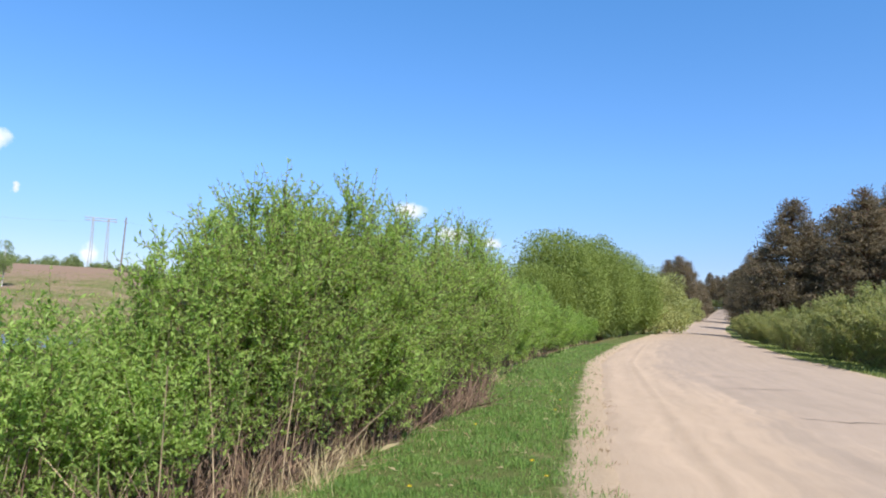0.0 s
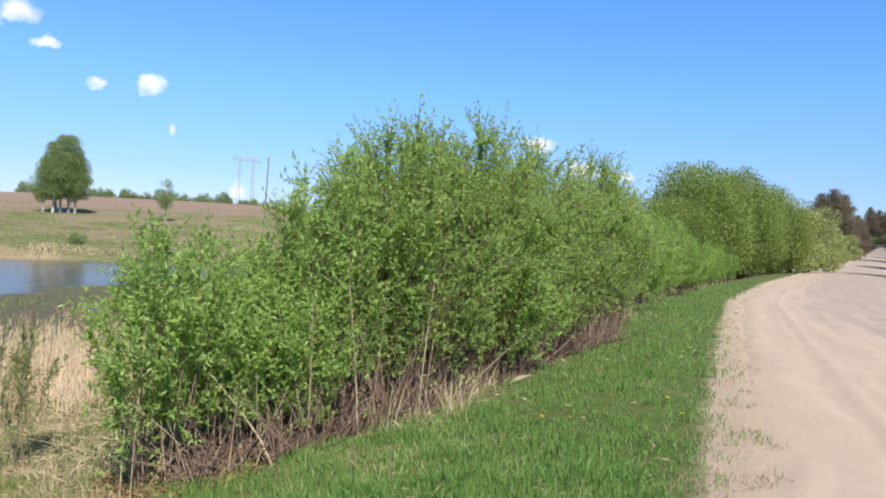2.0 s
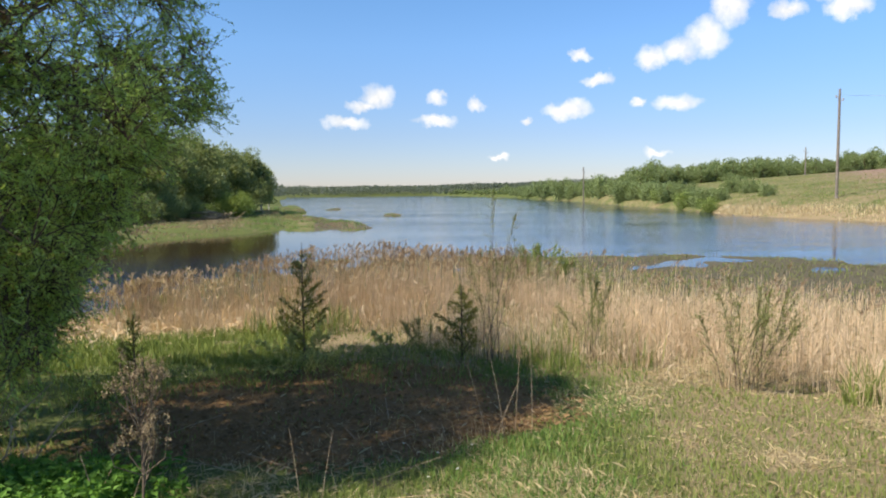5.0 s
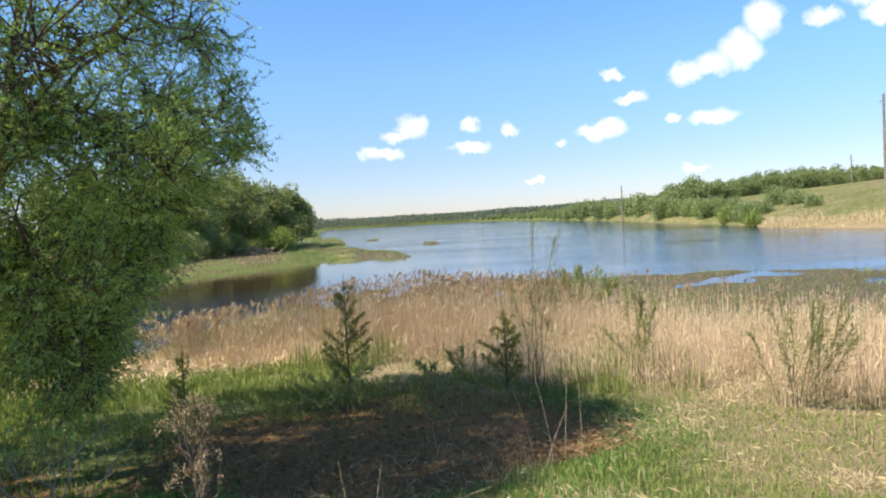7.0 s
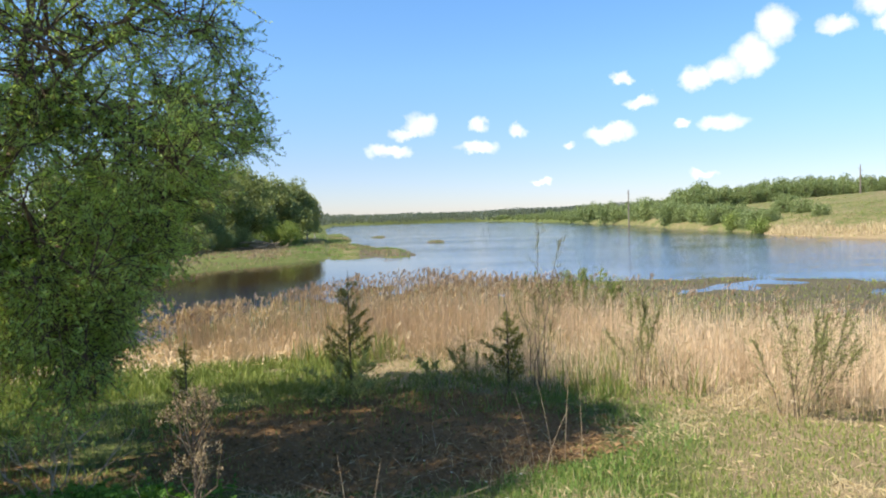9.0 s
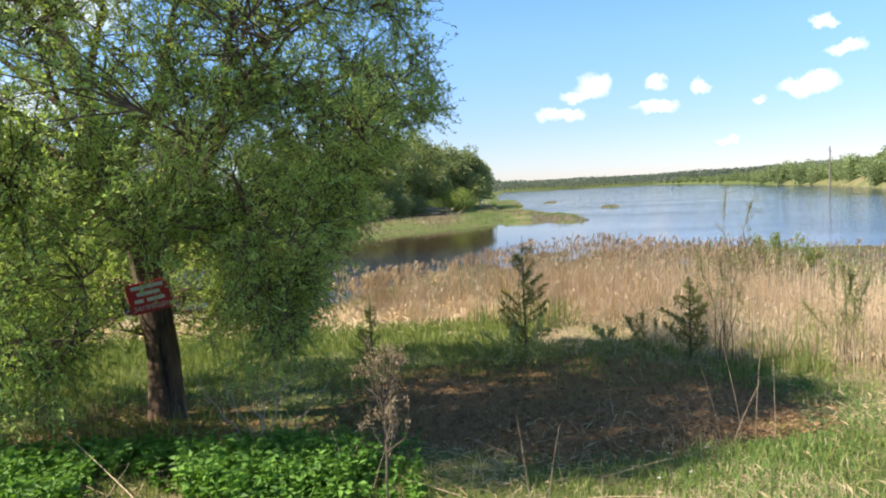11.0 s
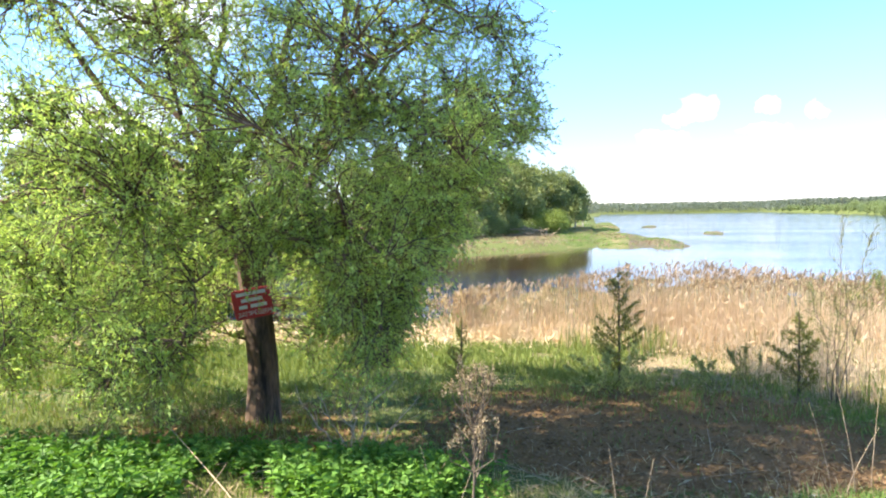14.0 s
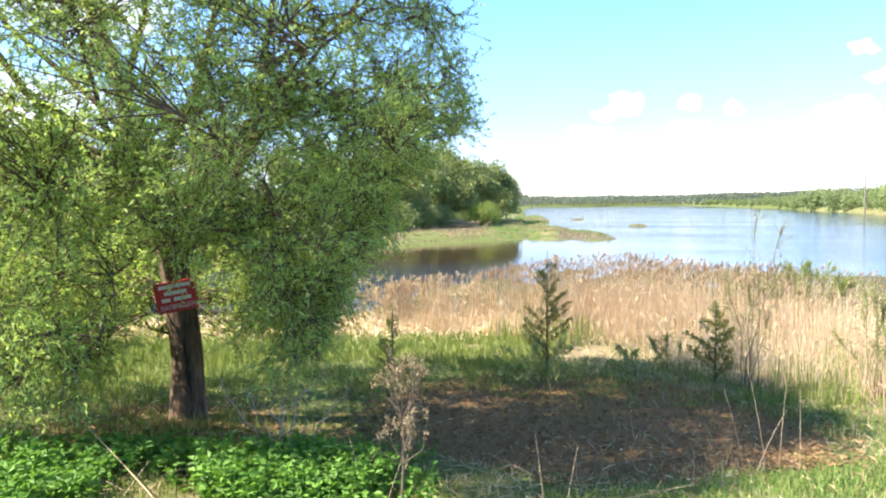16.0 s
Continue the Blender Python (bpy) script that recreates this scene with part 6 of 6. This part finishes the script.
conifer_sapling(98.7, 12.6, 2.15, 0.62, 1)
conifer_sapling(85.9, 12.4, 1.45, 0.62, 2)
conifer_sapling(111.3, 12.2, 1.15, 0.26, 3)
leaf_sapling(82.9, 12.3, 2.7, 0.75, 4, 1000, SAPLING_LEAF, "slim birch sapling with thin open branches", 6, 0.042)
leaf_sapling(64.3, 11.0, 1.6, 0.95, 25, 3600, SAPLING_LEAF, "open willow sapling with sparse young leaves", 14, 0.04)
leaf_sapling(75.4, 12.6, 1.65, 0.6, 6, 1700, SAPLING_LEAF, "slim green sapling among the reeds", 7, 0.05)
leaf_sapling(49.3, 10.6, 1.6, 0.68, 7, 3000, SAPLING_LEAF, "dark bushy sapling with small leaves", 12, 0.042)
leaf_sapling(40.8, 8.4, 1.35, 0.62, 8, 1900, SAPLING_LEAF, "bushy green sapling on the bank", 8, 0.045)
leaf_sapling(44.6, 11.4, 0.8, 0.35, 9, 700, SAPLING_LEAF, "small green sapling in the grass", 5, 0.05)
leaf_sapling(88.8, 12.8, 0.7, 0.6, 14, 900, SAPLING_LEAF, "low leafy bush at the edge of the reeds", 9, 0.045)
leaf_sapling(79.5, 19.5, 1.5, 1.2, 10, 6500, DOME_LEAF, "bright green willow shoot bush in the reeds", 26, 0.06)
leaf_sapling(84.0, 20.0, 1.35, 1.0, 11, 4500, DOME_LEAF, "bright green willow shoot bush in the reeds", 22, 0.06)
leaf_sapling(99.4, 11.5, 0.8, 0.85, 12, 1500, DULL_LEAF, "low leafy bush at the foot of the spruce", 14)
leaf_sapling(92.0, 12.6, 0.5, 0.5, 13, 500, DULL_LEAF, "low leafy bush at the shadow's edge", 8)


def dry_weed(az, d, h, seed):
    """A dead weed: bare stem, a broom of upright side shoots, clusters of curled seed heads."""
    rng = np.random.default_rng(seed)
    ob = thing("dry_weed", ground_at(az, d), "dead dry weed with pale brown ragged seed heads", "weed", "dry weeds on the bank")
    main = np.array([[[0, 0, -0.04], [0.03, 0.01, h * 0.3], [0.0, 0.02, h * 0.6], [0.015, 0, h * 0.97]]])
    part("stem", *tubes(main, np.array([[0.009, 0.008, 0.006, 0.0025]]), 6), TWIG, ob)
    n = 22
    a = rng.uniform(0, 2 * np.pi, n)
    long = np.arange(n) < 3
    z0 = np.where(long, rng.uniform(0.25, 0.45, n), rng.uniform(0.38, 0.8, n)) * h
    root = np.stack([0.02 + 0 * a, 0.01 + 0 * a, z0], -1)
    out = np.where(long, rng.uniform(0.16, 0.28, n), rng.uniform(0.04, 0.13, n)) * h
    tip = root + np.stack([np.cos(a) * out, np.sin(a) * out, np.where(long, rng.uniform(0.25, 0.5, n), rng.uniform(0.16, 0.32, n)) * h], -1)
    mid = (root + tip) / 2 + np.stack([np.cos(a) * out, np.sin(a) * out, -0.25 * out], -1) * 0.3
    for i in range(n):
        part("branch", *tubes(np.stack([root, mid, tip], 1)[i:i + 1], np.array([[0.0042, 0.0035, 0.002]]), 5), TWIG, ob)
    k = np.repeat(np.arange(n), np.where(long, 2, 5))
    t = rng.uniform(0.3, 0.95, len(k))[:, None]
    o = mid[k] * (1 - t) + tip[k] * t
    e = o + rng.normal(size=o.shape) * 0.03 * h + np.array([0, 0, 0.05 * h])
    for j in range(len(k)):
        part("twig", *tubes(np.stack([o[j], e[j]])[None], np.array([[0.0024, 0.0015]]), 3), TWIG, ob)
    m = 2200
    i = rng.integers(0, len(k), m)
    at = o[i] + (e - o)[i] * rng.uniform(0.3, 1.15, (m, 1)) + rng.normal(size=(m, 3)) * 0.008 * h
    bits = part("seed_head", *leaves(at, rng.normal(size=(m, 3)) + np.array([0, 0, 0.4]), rng.uniform(0.010, 0.022, m), rng, 0.5, 0.3), WEED_HEAD, ob)
    bits["kind"] = "stuff"


def dead_shrub(az, d, h, seed, n=5):
    """A leafless pale little shrub: crooked knotty branches with broken ends."""
    rng = np.random.default_rng(seed)
    ob = thing("dead_shrub", ground_at(az, d, -0.05), "leafless dead shrub with crooked pale branches", "shrub", "dead shrubs under the willow")
    for i in range(n):
        a = 2 * np.pi * (i + rng.uniform(-0.3, 0.3)) / n
        step = np.stack([np.cos(a) * 0.55 + rng.normal(size=8) * 0.35, np.sin(a) * 0.55 + rng.normal(size=8) * 0.35, 0.85 + rng.normal(size=8) * 0.25], -1)
        p = np.concatenate([[[0, 0, 0]], np.cumsum(step * h / 7.5 * rng.uniform(0.7, 1.05), 0)])
        bough = part("branch", *tubes(p[None], np.linspace(0.011, 0.0035, 9)[None] * rng.uniform(0.85, 1.3, (1, 9)), 6), DRY_STALK, ob)
        for j in (3, 4, 5, 6):
            q = p[j] + np.concatenate([[[0, 0, 0]], np.cumsum(unit(rng.normal(size=(4, 3)) * 0.6 + step[j] + np.array([0, 0, 0.3])) * h * 0.06, 0)])
            part("twig", *tubes(q[None], np.linspace(0.006, 0.0025, 5)[None], 4), DRY_STALK, bough)


dry_weed(110.6, 4.7, 1.2, 1)
dead_shrub(121.2, 7.3, 1.0, 3, 4)
dead_shrub(119.0, 7.4, 0.7, 4, 3)


def dry_stalk(az, d, h, lean, to, r=0.0045, group="dry stalks"):
    at = ground_at(az, d, -0.03)
    a = np.array(way(to))
    t = np.linspace(0, 1, 5)[:, None]
    p = np.array([0, 0, 1.0]) * h * t * math.cos(radians(lean)) + a * h * math.sin(radians(lean)) * t ** 1.3
    v, f = tubes(p[None], np.linspace(r, r * 0.4, 5)[None], 5)
    ob = new("dry_stalk", mesh_np("dry_stalk", v, f, [DRY_STALK], True))
    ob.location = at
    tagged(ob, "single dry straw-coloured stalk standing in the grass", "stalk", group)


for az, d, h, lean, to in ((99.0, 5.2, 0.75, 6, 180), (97.6, 5.3, 0.68, 9, 0), (82.5, 7.6, 1.1, 10, 190), (81.6, 7.8, 0.95, 4, 20), (84.0, 7.5, 0.9, 14, 200), (80.2, 7.9, 0.85, 3, 100), (83.2, 7.4, 0.75, 20, 350), (72.5, 10.6, 0.7, 25, 60), (62.0, 8.6, 0.55, 40, 200), (51.0, 5.6, 0.5, 50, 190), (93.5, 5.0, 0.35, 8, 60), (113.6, 5.6, 0.55, 22, 150), (114.4, 5.8, 0.4, 30, 60), (112.2, 5.2, 0.6, 18, 20)):
    dry_stalk(az, d, h, lean, to)
rs = random.Random(8)
for k in range(120):  # old stalks at the foot of the bushes
    az = rs.uniform(2, 34)
    d = np.interp(az, [2, 12, 20, 34], [11.3, 8.2, 7.0, 6.3]) + rs.uniform(-0.5, 0.6)
    dry_stalk(az, d - 0.15, rs.uniform(0.45, 1.5), abs(rs.gauss(0, 34)), rs.uniform(0, 360), rs.uniform(0.004, 0.008), "old stalks under the bushes")
for k in range(46):  # fallen sticks under the willow
    dry_stalk(rs.uniform(88, 138), rs.uniform(5.0, 9.2), rs.uniform(0.3, 0.9), rs.uniform(72, 86), rs.uniform(0, 360), rs.uniform(0.004, 0.008), "fallen sticks")
dry_stalk(128.6, 5.4, 2.7, 85, 149, 0.007, "fallen sticks")
dry_stalk(20.5, 6.5, 1.5, 12, 200, 0.009, "old stalks under the bushes")
dry_stalk(16.6, 6.9, 1.6, 6, 90, 0.009, "old stalks under the bushes")
dry_stalk(11.9, 7.6, 1.7, 5, 250, 0.011, "old stalks under the bushes")
dry_stalk(9.0, 8.0, 1.2, 40, 270, 0.009, "old stalks under the bushes")
dry_stalk(23.0, 6.2, 1.2, 38, 100, 0.011, "old stalks under the bushes")


def nettles():
    rng = np.random.default_rng(14)
    n = 6800
    az, d = rng.uniform(108, 154, n), rng.uniform(3.6, 8.6, n)
    x, y = -np.sin(np.radians(az)) * d, np.cos(np.radians(az)) * d
    clump = wob(x, y, 0.8, 3) + 0.5 * wob(x, y, 0.35, 1)
    front = np.hypot((az - 119.3) / 7.8, (d - 6.1) / 1.0)
    side = np.hypot((az - 144) / 11.5, (d - 6.3) / 1.5)
    back = np.hypot((az - 131) / 9, (d - 7.0) / 0.7)
    loose = 1.35 - (rng.uniform(0, 1, n) < 0.1) * (d < 7.2)
    keep = (np.minimum(np.minimum(np.minimum(front, side), back) + 0.3 * clump, loose) < 1.0) & ((az < 126) | (rng.uniform(0, 1, n) < 0.75)) & ((np.abs(az - 129.5) > 3.0) | (d > 6.6) | (rng.uniform(0, 1, n) < 0.15))
    x, y = x[keep], y[keep]
    n = len(x)
    h = rng.uniform(0.1, 0.28, n) + 0.1 * (front[keep] < 1.0)
    o = np.stack([x, y, height(x, y) - 0.02], -1)
    tip = o + np.stack([rng.normal(size=n) * 0.05, rng.normal(size=n) * 0.05, h], -1)
    ob = thing("nettle_patch", (0, 0, 0), "lush bright green nettles growing under the willow", "nettles", kind="stuff")
    part("stalks", *tubes(np.stack([o, (o + tip) / 2, tip], 1), np.full((n, 3), 0.004), 3), NETTLE_LEAF, ob)
    per = 12
    i = np.repeat(np.arange(n), per)
    t = rng.uniform(0.3, 1.0, n * per)[:, None]
    a = rng.uniform(0, 2 * np.pi, n * per)
    lv = leaves(o[i] * (1 - t) + tip[i] * t, np.stack([np.cos(a), np.sin(a), rng.uniform(-0.15, 0.5, n * per)], -1), rng.uniform(0.035, 0.095, n * per), rng, 0.55)
    part("foliage", *lv, NETTLE_LEAF, ob)


def flower(name, az, d, h, r, mat, label, group):
    rng = np.random.default_rng(int(az * 100 + d * 10) % 9999)
    ob = thing(name, ground_at(az, d), label, "flower", group)
    part("stem", *tubes(np.array([[[0, 0, -0.02], [0.005, 0, h * 0.5], [0, 0, h]]]), np.full((1, 3), 0.003), 4), GRASS, ob)
    n = 26
    a = rng.uniform(0, 2 * np.pi, n)
    part("head", *leaves(np.tile([[0, 0, h]], (n, 1)), np.stack([np.cos(a), np.sin(a), rng.uniform(0.1, 0.9, n)], -1), np.full(n, r), rng, 0.4), mat, ob)


for az, d in ((-7.5, 7.9), (-8.6, 7.2), (-9.6, 13.5), (-9.2, 12.1), (-8.9, 15.0), (-10.4, 18.0), (2.0, 6.8), (-3.0, 10.5), (-10.8, 20.0)):
    flower("dandelion", az, d, 0.09, 0.024, YELLOW, "yellow dandelion in the verge grass", "dandelions")
for az, d in ((88.0, 6.6), (86.4, 6.1), (90.8, 7.0), (85.2, 6.9), (88.8, 5.9), (44.2, 4.9), (46.5, 5.4), (43.0, 5.2), (53.0, 6.4), (93.0, 7.6), (36.0, 5.6)):
    flower("seed_head", az, d, 0.1, 0.017, PETAL, "small white seed head in the grass", "white seed heads")


def marker_post():
    ob = thing("marker_post", ground_at(51.5, 86), "short white marker post on the far meadow", "post")
    part("post", *tubes(np.array([[[0, 0, -0.1], [0, 0, 0.5], [0, 0, 1.15]]]), np.array([[0.08, 0.075, 0.075]]), 8), WHITE, ob)
    part("cap", *tubes(np.array([[[0, 0, 1.15], [0, 0, 1.2], [0, 0, 1.24]]]), np.array([[0.09, 0.09, 0.03]]), 8), RED, ob)


def warning_sign():
    """Tin board nailed to the willow, facing the road."""
    at = WILLOW_BASE + Vector(WP(0.07, 0.225, 1.68))
    ob = thing("warning_sign", at, "red tin warning board with white lettering nailed to the trunk", "sign")
    ob.rotation_euler = (radians(90), radians(-9), radians(127.4))
    w, h = 0.47, 0.37
    bm = bmesh.new()
    bmesh.ops.create_cube(bm, size=1.0)
    bmesh.ops.scale(bm, vec=(w, h, 0.008), verts=bm.verts)
    bmesh.ops.bevel(bm, geom=bm.edges[:], offset=0.002, segments=1, affect="EDGES")
    me = bpy.data.meshes.new("board")
    bm.to_mesh(me)
    bm.free()
    me.materials.append(RED)
    new("board", me).parent = ob
    for row, widths in enumerate(((0.36,), (0.26,), (0.1, 0.2))):  # lettering that cannot be read
        x = -sum(widths) / 2 - 0.02 * (len(widths) - 1)
        for bw in widths:
            y = 0.128 - row * 0.08
            q = np.array([[x, y - 0.022, 0.0075], [x + bw, y - 0.022, 0.0075], [x + bw, y + 0.022, 0.0075], [x, y + 0.022, 0.0075]])
            q = np.concatenate([q - np.array([0, 0, 0.003]), q])
            f = [[4, 5, 6, 7], [0, 1, 5, 4], [1, 2, 6, 5], [2, 3, 7, 6], [3, 0, 4, 7]]
            part("lettering", q, f, WHITE, ob)
            x += bw + 0.04
    cu = bpy.data.curves.new("lettering", "FONT")
    cu.body, cu.size, cu.align_x, cu.align_y, cu.extrude = "ЗАПРЕЩЕН", 0.076, "CENTER", "CENTER", 0.001
    tx = new("lettering", cu)
    dg = bpy.context.evaluated_depsgraph_get()
    me = bpy.data.meshes.new_from_object(tx.evaluated_get(dg))
    bpy.data.objects.remove(tx)
    me.materials.clear()
    me.materials.append(WHITE)
    word = new("lettering", me)
    word.parent = ob
    word.location = (0.01, -0.125, 0.0065)
    for x in (-0.2, 0.2):
        for y in (-0.16, 0.16):
            v, f = tubes(np.array([[[x, y, 0.003], [x, y, 0.006], [x, y, 0.008]]]), np.array([[0.008, 0.008, 0.004]]), 8)
            part("nail", v, f, STEEL, ob)


nettles()
marker_post()
warning_sign()
